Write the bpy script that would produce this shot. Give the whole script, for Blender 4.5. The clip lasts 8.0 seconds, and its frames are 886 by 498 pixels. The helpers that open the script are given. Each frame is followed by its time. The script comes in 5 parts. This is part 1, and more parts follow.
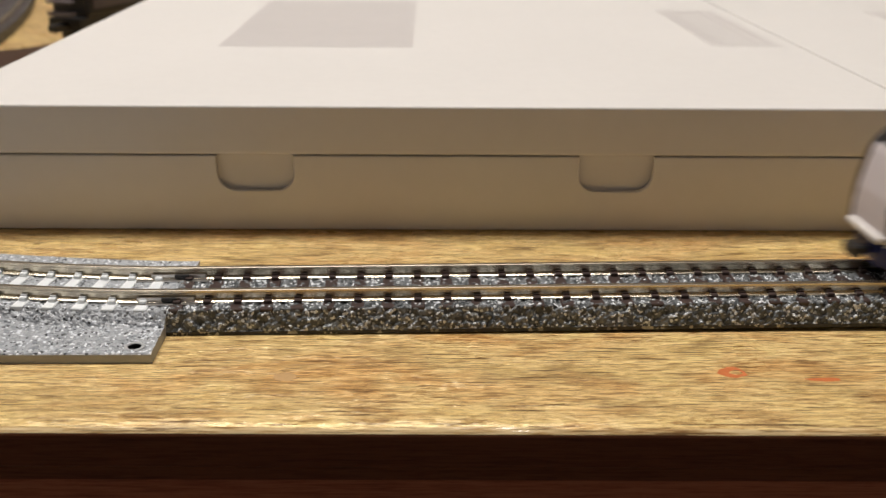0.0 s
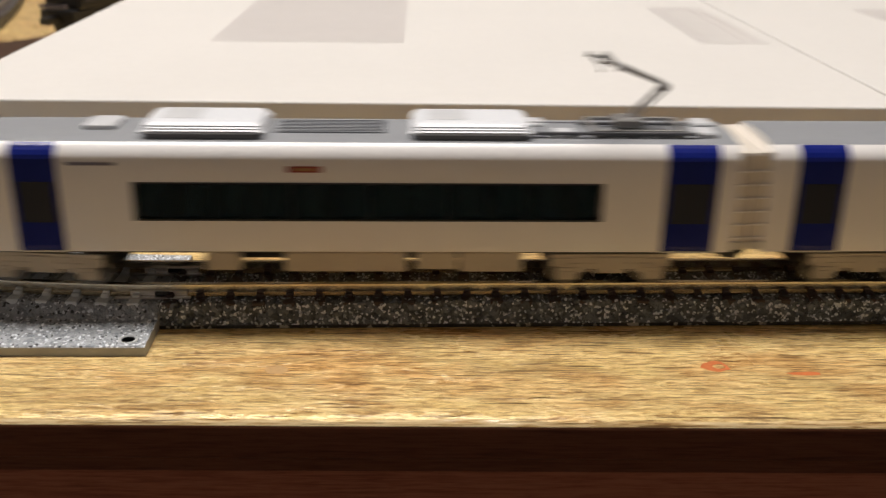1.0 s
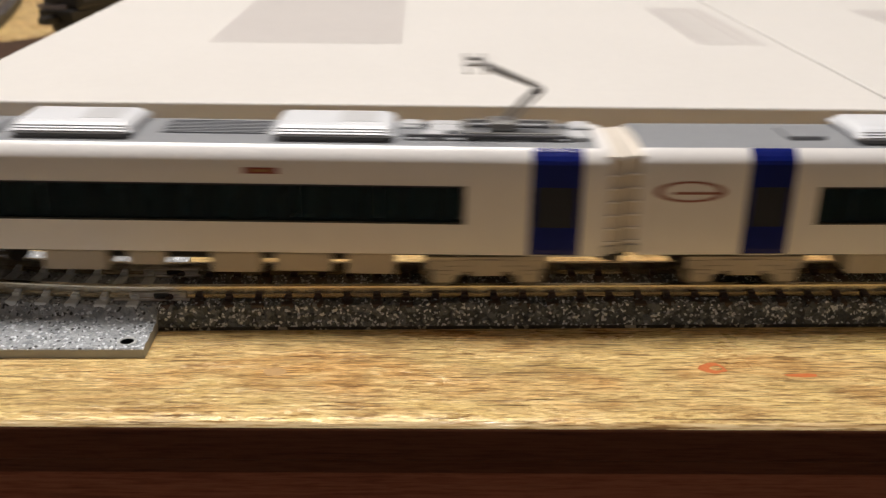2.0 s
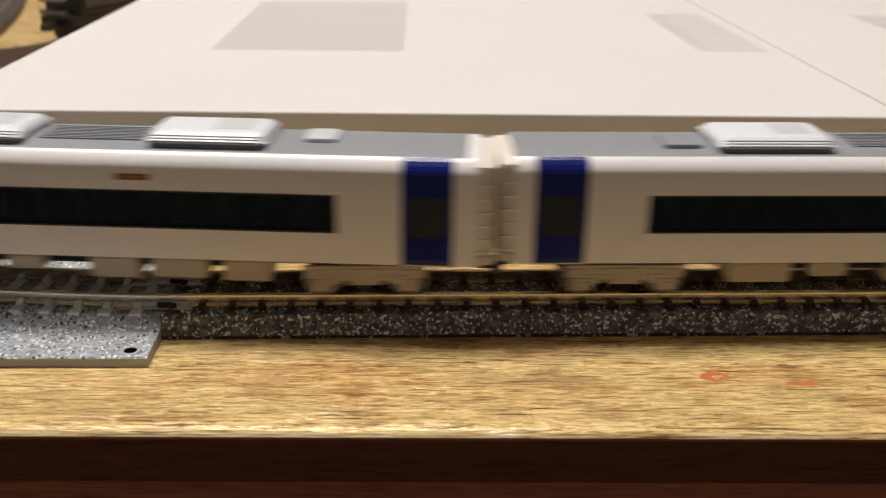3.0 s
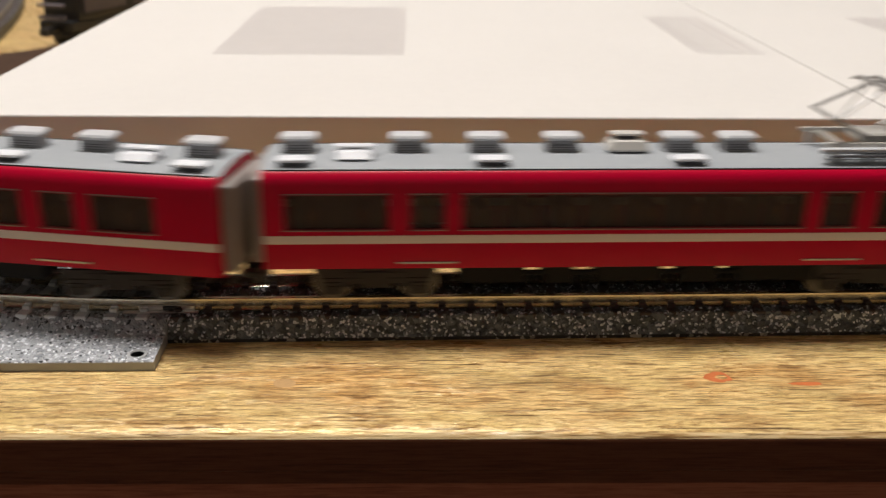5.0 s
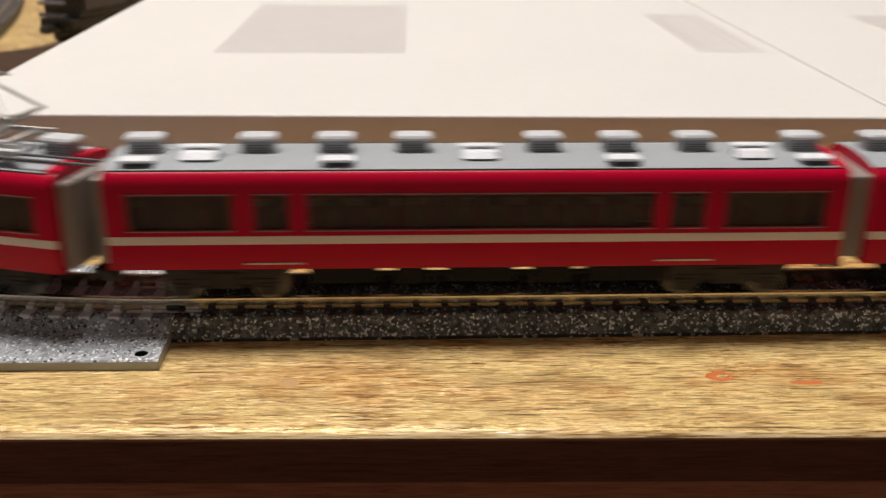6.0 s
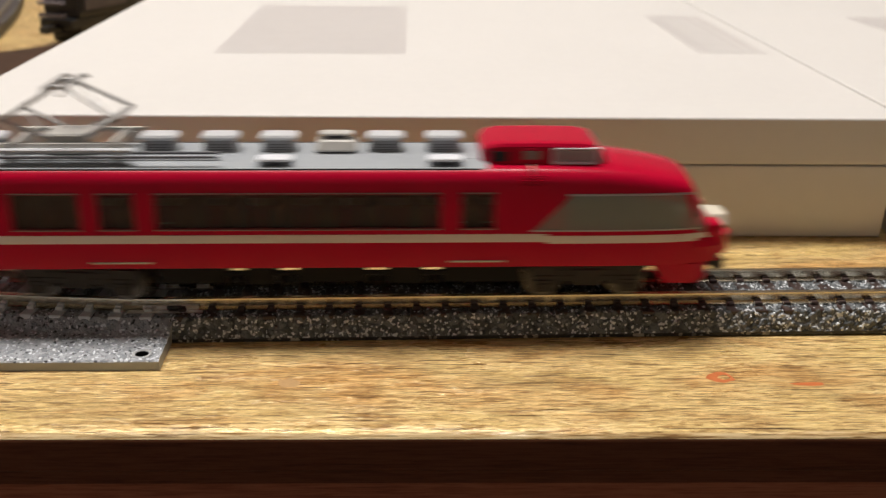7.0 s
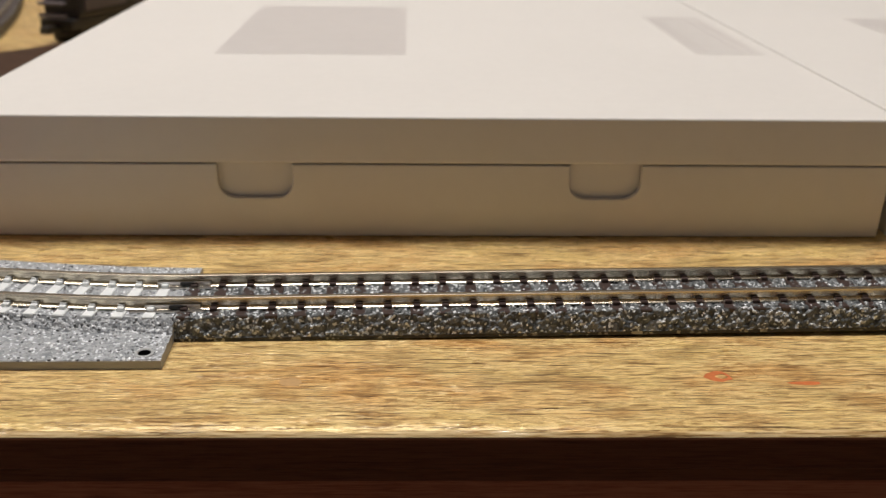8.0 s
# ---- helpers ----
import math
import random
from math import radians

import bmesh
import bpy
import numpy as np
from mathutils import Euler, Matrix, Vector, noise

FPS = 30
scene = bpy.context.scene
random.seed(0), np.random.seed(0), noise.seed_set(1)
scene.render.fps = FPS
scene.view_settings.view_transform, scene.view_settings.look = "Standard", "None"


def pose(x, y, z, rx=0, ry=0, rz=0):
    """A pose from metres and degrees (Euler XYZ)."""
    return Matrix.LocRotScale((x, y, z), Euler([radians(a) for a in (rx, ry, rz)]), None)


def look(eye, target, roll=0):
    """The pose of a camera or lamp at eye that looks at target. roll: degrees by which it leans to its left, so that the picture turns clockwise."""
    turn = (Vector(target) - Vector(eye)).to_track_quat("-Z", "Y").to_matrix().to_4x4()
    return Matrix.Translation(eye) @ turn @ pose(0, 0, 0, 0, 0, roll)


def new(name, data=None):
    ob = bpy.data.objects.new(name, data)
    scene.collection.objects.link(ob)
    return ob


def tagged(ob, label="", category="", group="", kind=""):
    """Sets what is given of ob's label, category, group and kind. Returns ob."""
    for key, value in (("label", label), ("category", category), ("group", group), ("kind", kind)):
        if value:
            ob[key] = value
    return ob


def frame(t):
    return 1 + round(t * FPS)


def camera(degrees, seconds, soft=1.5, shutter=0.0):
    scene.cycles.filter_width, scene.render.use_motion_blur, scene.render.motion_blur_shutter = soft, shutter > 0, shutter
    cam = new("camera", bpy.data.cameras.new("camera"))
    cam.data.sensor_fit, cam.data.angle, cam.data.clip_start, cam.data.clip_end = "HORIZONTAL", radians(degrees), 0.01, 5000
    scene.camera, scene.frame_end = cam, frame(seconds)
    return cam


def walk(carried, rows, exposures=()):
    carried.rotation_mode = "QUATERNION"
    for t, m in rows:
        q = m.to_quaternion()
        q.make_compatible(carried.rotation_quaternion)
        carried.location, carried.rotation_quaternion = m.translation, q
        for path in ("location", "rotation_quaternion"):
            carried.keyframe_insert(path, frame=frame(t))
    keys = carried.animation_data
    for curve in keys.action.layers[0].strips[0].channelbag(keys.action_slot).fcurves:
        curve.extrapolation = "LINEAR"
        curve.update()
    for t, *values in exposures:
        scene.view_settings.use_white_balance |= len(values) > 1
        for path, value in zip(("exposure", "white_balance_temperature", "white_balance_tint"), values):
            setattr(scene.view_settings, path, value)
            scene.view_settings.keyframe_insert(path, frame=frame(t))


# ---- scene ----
cam = camera(48.5, 8.0, soft=1.3, shutter=0.42)
cam.data.dof.use_dof = True
cam.data.dof.focus_distance = 0.157
cam.data.dof.aperture_fstop = 32.0
PATH = [
    (0, (0.002712, 0.005016, 0.069520), (0.018815, 0.936961, -0.292722), 0.511),
    (0.5, (0.003031, 0.003928, 0.069951), (0.022186, 0.934370, -0.295988), 0.713),
    (1, (0.002932, 0.002792, 0.070926), (0.028037, 0.931702, -0.298528), 0.913),
    (1.5, (0.003058, 0.002538, 0.071121), (0.029357, 0.931039, -0.299277), 0.923),
    (2, (0.002957, 0.002564, 0.071587), (0.029718, 0.930943, -0.299084), 0.955),
    (3.5, (0.002220, 0.002476, 0.073012), (0.028122, 0.932455, -0.293686), 0.816),
    (4, (0.001548, 0.002167, 0.073275), (0.029158, 0.932135, -0.293327), 0.784),
    (4.5, (0.001631, 0.001790, 0.072699), (0.030268, 0.932799, -0.291172), 0.719),
    (6, (0.000788, 0.001357, 0.073654), (0.031310, 0.930308, -0.295288), 0.663),
    (6.5, (0.000775, 0.001162, 0.073556), (0.031603, 0.930257, -0.294998), 0.724),
    (7, (0.000433, 0.001378, 0.073599), (0.032226, 0.930652, -0.294424), 0.790),
    (7.5, (0.000394, 0.000722, 0.073943), (0.032642, 0.930131, -0.293695), 0.838),
    (8, (0.000118, 0.000214, 0.074052), (0.033573, 0.929466, -0.293876), 0.884),
]
walk(cam, [(t, look(eye, target, roll)) for t, eye, target, roll in PATH],
     [(0.0, 0.04), (0.5, 0.18), (1.5, 0.18), (2.0, 0.17), (3.5, 0.12), (4.0, 0.12), (4.5, 0.2), (6.5, 0.22), (7.0, 0.22), (7.5, 0.12), (8.0, -0.04)])

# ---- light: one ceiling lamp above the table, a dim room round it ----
MM = 0.001
world = bpy.data.worlds.new("room_world")
scene.world = world
world.use_nodes = True
world.node_tree.nodes["Background"].inputs[0].default_value = (1.0, 0.86, 0.7, 1)
world.node_tree.nodes["Background"].inputs[1].default_value = 0.02
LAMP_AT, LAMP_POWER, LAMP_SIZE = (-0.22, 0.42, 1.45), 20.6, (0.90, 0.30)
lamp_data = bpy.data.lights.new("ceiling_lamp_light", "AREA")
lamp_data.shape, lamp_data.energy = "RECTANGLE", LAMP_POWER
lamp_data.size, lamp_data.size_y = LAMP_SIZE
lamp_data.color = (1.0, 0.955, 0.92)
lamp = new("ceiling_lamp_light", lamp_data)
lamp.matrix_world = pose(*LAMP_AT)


# ---- materials ----
def mat(name, base, rough=0.5, metal=0.0, vary=0.08, scale=900.0, bump=0.0, spec=0.5, coat=0.0, stretch=(1, 1, 1)):
    """A plain surface with a fine and a coarse variation of tone, and a little relief."""
    m = bpy.data.materials.new(name)
    m.use_nodes = True
    nt = m.node_tree
    bs = nt.nodes["Principled BSDF"]
    bs.inputs["Roughness"].default_value = rough
    bs.inputs["Metallic"].default_value = metal
    bs.inputs["Specular IOR Level"].default_value = spec
    bs.inputs["Coat Weight"].default_value = coat
    tc = nt.nodes.new("ShaderNodeTexCoord")
    mp = nt.nodes.new("ShaderNodeMapping")
    mp.inputs["Scale"].default_value = stretch
    nt.links.new(tc.outputs["Object"], mp.inputs[0])
    fine = nt.nodes.new("ShaderNodeTexNoise")
    fine.inputs["Scale"].default_value = scale
    fine.inputs["Detail"].default_value = 4
    coarse = nt.nodes.new("ShaderNodeTexNoise")
    coarse.inputs["Scale"].default_value = scale * 0.08
    nt.links.new(mp.outputs[0], fine.inputs["Vector"])
    nt.links.new(mp.outputs[0], coarse.inputs["Vector"])
    add = nt.nodes.new("ShaderNodeMath")
    add.operation = "ADD"
    nt.links.new(fine.outputs["Fac"], add.inputs[0])
    nt.links.new(coarse.outputs["Fac"], add.inputs[1])
    ramp = nt.nodes.new("ShaderNodeMapRange")
    ramp.inputs["From Min"].default_value, ramp.inputs["From Max"].default_value = 0.6, 1.4
    ramp.inputs["To Min"].default_value, ramp.inputs["To Max"].default_value = 1 - vary, 1 + vary
    nt.links.new(add.outputs[0], ramp.inputs[0])
    mix = nt.nodes.new("ShaderNodeVectorMath")
    mix.operation = "SCALE"
    mix.inputs[0].default_value = base
    nt.links.new(ramp.outputs[0], mix.inputs["Scale"])
    nt.links.new(mix.outputs[0], bs.inputs["Base Color"])
    if bump:
        bp = nt.nodes.new("ShaderNodeBump")
        bp.inputs["Strength"].default_value = bump
        bp.inputs["Distance"].default_value = 0.0002
        nt.links.new(fine.outputs["Fac"], bp.inputs["Height"])
        nt.links.new(bp.outputs[0], bs.inputs["Normal"])
    return m


def ramp_node(nt, stops):
    r = nt.nodes.new("ShaderNodeValToRGB")
    while len(r.color_ramp.elements) < len(stops):
        r.color_ramp.elements.new(0.5)
    for e, (p, c) in zip(r.color_ramp.elements, stops):
        e.position, e.color = p, (*c, 1)
    return r


def wood(name, dark, mid, light, rough=0.34, bump=0.35, length=1.0):
    """Varnished board: long grain along x, pores, and slow changes of tone."""
    m = bpy.data.materials.new(name)
    m.use_nodes = True
    nt = m.node_tree
    bs = nt.nodes["Principled BSDF"]
    bs.inputs["Specular IOR Level"].default_value = 0.75
    tc = nt.nodes.new("ShaderNodeTexCoord")

    def layer(sx, sy, sz, detail, rough_):
        mp = nt.nodes.new("ShaderNodeMapping")
        mp.inputs["Scale"].default_value = (sx * length, sy, sz)
        n = nt.nodes.new("ShaderNodeTexNoise")
        n.inputs["Scale"].default_value = 1
        n.inputs["Detail"].default_value = detail
        n.inputs["Roughness"].default_value = rough_
        n.inputs["Distortion"].default_value = 0.3
        nt.links.new(tc.outputs["Object"], mp.inputs[0])
        nt.links.new(mp.outputs[0], n.inputs["Vector"])
        return n
    broad = layer(13, 210, 210, 3, 0.6)
    grain = layer(140, 3100, 3100, 4, 0.7)
    pores = layer(75, 2700, 2700, 2, 0.5)
    cm = nt.nodes.new("ShaderNodeMath")
    cm.operation = "MULTIPLY_ADD"
    cm.inputs[1].default_value = 0.32
    nt.links.new(broad.outputs["Fac"], cm.inputs[0])
    g2 = nt.nodes.new("ShaderNodeMath")
    g2.operation = "MULTIPLY"
    g2.inputs[1].default_value = 0.68
    nt.links.new(grain.outputs["Fac"], g2.inputs[0])
    nt.links.new(g2.outputs[0], cm.inputs[2])
    r = ramp_node(nt, [(0.40, dark), (0.475, mid), (0.56, light)])
    nt.links.new(cm.outputs[0], r.inputs[0])
    pr = ramp_node(nt, [(0.375, (0.16, 0.085, 0.045)), (0.405, (1, 1, 1))])
    nt.links.new(pores.outputs["Fac"], pr.inputs[0])
    mx = nt.nodes.new("ShaderNodeMix")
    mx.data_type, mx.blend_type = "RGBA", "MULTIPLY"
    mx.inputs["Factor"].default_value = 0.8
    nt.links.new(r.outputs[0], mx.inputs["A"])
    nt.links.new(pr.outputs[0], mx.inputs["B"])
    nt.links.new(mx.outputs["Result"], bs.inputs["Base Color"])
    rr = nt.nodes.new("ShaderNodeMapRange")
    rr.inputs["To Min"].default_value, rr.inputs["To Max"].default_value = rough + 0.14, rough - 0.1
    nt.links.new(grain.outputs["Fac"], rr.inputs[0])
    nt.links.new(rr.outputs[0], bs.inputs["Roughness"])
    # brushed relief: fine grooves along the grain tilt the surface across it
    groove = layer(260, 7000, 7000, 2, 0.5)
    tilt = nt.nodes.new("ShaderNodeMath")
    tilt.operation = "MULTIPLY_ADD"
    tilt.inputs[1].default_value, tilt.inputs[2].default_value = 1.9 * bump, -0.95 * bump
    nt.links.new(groove.outputs["Fac"], tilt.inputs[0])
    tilt2 = nt.nodes.new("ShaderNodeMath")
    tilt2.operation = "MULTIPLY_ADD"
    tilt2.inputs[1].default_value = 0.8 * bump
    nt.links.new(grain.outputs["Fac"], tilt2.inputs[0])
    less = nt.nodes.new("ShaderNodeMath")
    less.operation = "SUBTRACT"
    less.inputs[1].default_value = 0.4 * bump
    nt.links.new(tilt.outputs[0], less.inputs[0])
    nt.links.new(less.outputs[0], tilt2.inputs[2])
    vec = nt.nodes.new("ShaderNodeCombineXYZ")
    nt.links.new(tilt2.outputs[0], vec.inputs["Y"])
    geo = nt.nodes.new("ShaderNodeNewGeometry")
    total = nt.nodes.new("ShaderNodeVectorMath")
    total.operation = "ADD"
    nt.links.new(geo.outputs["Normal"], total.inputs[0])
    nt.links.new(vec.outputs[0], total.inputs[1])
    unit = nt.nodes.new("ShaderNodeVectorMath")
    unit.operation = "NORMALIZE"
    nt.links.new(total.outputs[0], unit.inputs[0])
    nt.links.new(unit.outputs[0], bs.inputs["Normal"])
    return m


def math_node(nt, op, a, b=None, c=None):
    n = nt.nodes.new("ShaderNodeMath")
    n.operation = op
    for k, v in enumerate((a, b, c)):
        if v is None:
            continue
        if isinstance(v, (int, float)):
            n.inputs[k].default_value = v
        else:
            nt.links.new(v, n.inputs[k])
    return n.outputs[0]


def mix_node(nt, blend, fac, a, b):
    n = nt.nodes.new("ShaderNodeMix")
    n.data_type, n.blend_type = "RGBA", blend
    for key, v in (("Factor", fac), ("A", a), ("B", b)):
        if isinstance(v, (int, float)):
            n.inputs[key].default_value = v
        elif isinstance(v, tuple):
            n.inputs[key].default_value = (*v, 1)
        else:
            nt.links.new(v, n.inputs[key])
    return n.outputs["Result"]


def tabletop_wood(name):
    """Old varnished board: short silky grain along x, clustered open pores, cloudy patches of warmer and duller varnish."""
    m = bpy.data.materials.new(name)
    m.use_nodes = True
    nt = m.node_tree
    bs = nt.nodes["Principled BSDF"]
    tc = nt.nodes.new("ShaderNodeTexCoord")

    def layer(sx, sy, detail, rough, warp=0.0, shift=0.0):
        mp = nt.nodes.new("ShaderNodeMapping")
        mp.inputs["Scale"].default_value = (sx, sy, sy)
        mp.inputs["Location"].default_value = (shift, shift * 1.7, 0)
        n = nt.nodes.new("ShaderNodeTexNoise")
        n.inputs["Scale"].default_value = 1
        n.inputs["Detail"].default_value = detail
        n.inputs["Roughness"].default_value = rough
        n.inputs["Distortion"].default_value = warp
        nt.links.new(tc.outputs["Object"], mp.inputs[0])
        nt.links.new(mp.outputs[0], n.inputs["Vector"])
        return n.outputs["Fac"]
    streak = layer(150, 1700, 3, 0.65, 0.5)
    fine = layer(560, 6600, 3, 0.7, 0.3, 3.0)
    cloud = layer(38, 95, 4, 0.6, 0.6, 7.0)
    patch = layer(70, 150, 3, 0.55, 0.4, 11.0)
    dash = layer(210, 3600, 1, 0.4, 0.2, 19.0)
    long_dash = layer(75, 2300, 1, 0.4, 0.3, 29.0)
    tone = math_node(nt, "MULTIPLY_ADD", streak, 0.45, math_node(nt, "MULTIPLY", fine, 0.55))
    r = ramp_node(nt, WOOD_TONES)
    nt.links.new(tone, r.inputs[0])
    warm = ramp_node(nt, [(0.34, (0.92, 0.77, 0.66)), (0.50, (1, 1, 1)), (0.66, (1.05, 1.06, 0.96))])
    nt.links.new(cloud, warm.inputs[0])
    c = mix_node(nt, "MULTIPLY", 1.0, r.outputs[0], warm.outputs[0])
    dull = ramp_node(nt, [(0.36, (0.70, 0.67, 0.62)), (0.50, (1, 1, 1))])
    nt.links.new(patch, dull.inputs[0])
    c = mix_node(nt, "MULTIPLY", 0.8, c, dull.outputs[0])
    # pores open only where the patch layer is low
    gate = math_node(nt, "MULTIPLY_ADD", patch, 0.10, math_node(nt, "MULTIPLY_ADD", cloud, 0.06, dash))
    pr = ramp_node(nt, [(0.415, (0.22, 0.125, 0.065)), (0.465, (1, 1, 1))])
    nt.links.new(gate, pr.inputs[0])
    c = mix_node(nt, "MULTIPLY", 0.78, c, pr.outputs[0])
    gate2 = math_node(nt, "MULTIPLY_ADD", patch, 0.12, long_dash)
    pr2 = ramp_node(nt, [(0.385, (0.17, 0.10, 0.055)), (0.415, (1, 1, 1))])
    nt.links.new(gate2, pr2.inputs[0])
    c = mix_node(nt, "MULTIPLY", 0.9, c, pr2.outputs[0])
    nt.links.new(c, bs.inputs["Base Color"])
    bs.inputs["Specular IOR Level"].default_value = 1.0
    bs.inputs["Specular Tint"].default_value = (1.0, 0.86, 0.55, 1)
    rr = nt.nodes.new("ShaderNodeMapRange")
    rr.inputs["From Min"].default_value, rr.inputs["From Max"].default_value = 0.3, 0.7
    rr.inputs["To Min"].default_value, rr.inputs["To Max"].default_value = 0.38, 0.24
    nt.links.new(patch, rr.inputs[0])
    nt.links.new(rr.outputs[0], bs.inputs["Roughness"])
    # silky relief: fine grooves along the grain tilt the surface across it
    groove = layer(520, 5600, 2, 0.6, 0.2, 37.0)
    swell = layer(60, 700, 2, 0.5, 0.3, 41.0)
    tilt = math_node(nt, "MULTIPLY_ADD", math_node(nt, "SUBTRACT", groove, 0.5), 2.0, math_node(nt, "MULTIPLY", math_node(nt, "SUBTRACT", swell, 0.50), 0.8))
    vec = nt.nodes.new("ShaderNodeCombineXYZ")
    nt.links.new(tilt, vec.inputs["Y"])
    geo = nt.nodes.new("ShaderNodeNewGeometry")
    total = nt.nodes.new("ShaderNodeVectorMath")
    total.operation = "ADD"
    nt.links.new(geo.outputs["Normal"], total.inputs[0])
    nt.links.new(vec.outputs[0], total.inputs[1])
    unit = nt.nodes.new("ShaderNodeVectorMath")
    unit.operation = "NORMALIZE"
    nt.links.new(total.outputs[0], unit.inputs[0])
    nt.links.new(unit.outputs[0], bs.inputs["Normal"])
    return m


def ballast_mat(name, stones, flecks, cell=1150.0, fleck_cell=3300.0, fleck_share=0.85, rough=0.4):
    """Moulded ballast: stones of slightly different tone, sprinkled with small printed flecks."""
    m = bpy.data.materials.new(name)
    m.use_nodes = True
    nt = m.node_tree
    bs = nt.nodes["Principled BSDF"]
    tc = nt.nodes.new("ShaderNodeTexCoord")

    def cells(scale):
        vo = nt.nodes.new("ShaderNodeTexVoronoi")
        vo.inputs["Scale"].default_value = scale
        nt.links.new(tc.outputs["Object"], vo.inputs["Vector"])
        sp = nt.nodes.new("ShaderNodeSeparateColor")
        nt.links.new(vo.outputs["Color"], sp.inputs[0])
        return vo, sp
    vo, sp = cells(cell)
    r = ramp_node(nt, stones)
    nt.links.new(sp.outputs[0], r.inputs[0])
    c = r.outputs[0]
    small, sp2 = cells(fleck_cell)
    for pick, share, tone in ((sp2.outputs[0], fleck_share, flecks[0]), (sp2.outputs[1], 1.0 - (1.0 - fleck_share) * 0.6, flecks[1])):
        c = mix_node(nt, "MIX", math_node(nt, "GREATER_THAN", pick, share), c, tone)
    nt.links.new(c, bs.inputs["Base Color"])
    bs.inputs["Roughness"].default_value = rough
    bp = nt.nodes.new("ShaderNodeBump")
    bp.inputs["Strength"].default_value = 0.6
    bp.inputs["Distance"].default_value = 0.00022
    bp.invert = True
    nt.links.new(small.outputs["Distance"], bp.inputs["Height"])
    nt.links.new(bp.outputs[0], bs.inputs["Normal"])
    return m


def glass_mat(name, tint, rough=0.06, clear=0.5, body=0.25):
    m = bpy.data.materials.new(name)
    m.use_nodes = True
    nt = m.node_tree
    out = nt.nodes["Material Output"]
    bs = nt.nodes["Principled BSDF"]
    bs.inputs["Base Color"].default_value = (*[c * body for c in tint], 1)
    bs.inputs["Roughness"].default_value = rough
    tr = nt.nodes.new("ShaderNodeBsdfTransparent")
    tr.inputs[0].default_value = (*tint, 1)
    mx = nt.nodes.new("ShaderNodeMixShader")
    mx.inputs[0].default_value = clear
    nt.links.new(bs.outputs[0], mx.inputs[1])
    nt.links.new(tr.outputs[0], mx.inputs[2])
    nt.links.new(mx.outputs[0], out.inputs[0])
    return m


# grain tones; the lightest also holds the yellow sheen as plain colour
WOOD_TONES = [(0.395, (0.28, 0.162, 0.066)), (0.475, (0.62, 0.405, 0.16)), (0.555, (0.90, 0.69, 0.325))]
M_TABLE = tabletop_wood("varnished_oak")
# pale tones stand in for the highlight on the worn, rounded edge
M_WORN_GLINT = wood("worn_varnish", (0.30, 0.16, 0.06), (0.62, 0.40, 0.17), (0.88, 0.68, 0.38), 0.18, 0.6)
M_DARK_SLAB = wood("dark_brown_board", (0.035, 0.018, 0.010), (0.055, 0.027, 0.015), (0.075, 0.038, 0.021), 0.5, 0.03)
M_EDGE = wood("dark_stained_edge", (0.085, 0.025, 0.010), (0.12, 0.037, 0.015), (0.15, 0.05, 0.022), 0.48, 0.05)
M_DRAWER = wood("reddish_drawer_wood", (0.24, 0.075, 0.038), (0.33, 0.11, 0.055), (0.40, 0.145, 0.075), 0.45, 0.1)
for stained in (M_DARK_SLAB, M_EDGE, M_DRAWER):
    stained.node_tree.nodes["Principled BSDF"].inputs["Specular IOR Level"].default_value = 0.25
    for node in stained.node_tree.nodes:
        if node.type == "MIX":
            node.inputs["Factor"].default_value = 0.2
M_CARD = mat("white_card", (0.745, 0.72, 0.69), 0.55, vary=0.02, scale=300, bump=0.04)
M_LABEL = mat("grey_printed_label", (0.655, 0.62, 0.60), 0.4, vary=0.03, scale=200)
M_LABEL_PALE = mat("faint_printed_label", (0.685, 0.655, 0.63), 0.45, vary=0.03, scale=200)
M_BALLAST = ballast_mat("dark_grey_ballast", [(0.0, (0.06, 0.066, 0.068)), (0.5, (0.115, 0.126, 0.13)), (1.0, (0.22, 0.236, 0.245))], [(0.78, 0.81, 0.84), (0.48, 0.51, 0.53)], 1050.0, 2500.0, 0.875, 0.42)
M_BALLAST2 = ballast_mat("light_grey_ballast", [(0.0, (0.27, 0.29, 0.31)), (0.5, (0.37, 0.39, 0.41)), (1.0, (0.46, 0.48, 0.51))], [(0.80, 0.83, 0.87), (0.055, 0.058, 0.062)], 1300.0, 2500.0, 0.88, 0.36)
M_BED = mat("grey_plastic_bed", (0.43, 0.44, 0.44), 0.5, vary=0.06)
# dark bed plastic, blackened further to hold the shade along the skirt
M_BED_DARK = ballast_mat("dark_plastic_bed", [(0.0, (0.022, 0.021, 0.02)), (1.0, (0.035, 0.033, 0.03))], [(0.42, 0.40, 0.34), (0.25, 0.24, 0.2)], 800.0, 1700.0, 0.93, 0.5)
M_TIE = mat("brown_plastic_tie", (0.055, 0.035, 0.03), 0.42, vary=0.12)
M_PC = mat("pale_concrete_tie", (0.80, 0.83, 0.84), 0.5, vary=0.05)
M_RAIL = mat("nickel_rail", (0.64, 0.58, 0.47), 0.27, 1.0, vary=0.08)
M_BLACK = mat("black_plastic", (0.02, 0.02, 0.021), 0.4, vary=0.1)
M_GREYBLACK = mat("matt_black_body", (0.012, 0.011, 0.012), 0.4, vary=0.2)
M_GREYMAUVE = mat("mauve_grey_plastic", (0.13, 0.11, 0.12), 0.45, vary=0.2)
M_INK = mat("orange_red_ink", (0.60, 0.17, 0.05), 0.45, vary=0.15, scale=1500)
M_STAIN = mat("pink_stain", (0.56, 0.35, 0.16), 0.4, vary=0.2, scale=1500)
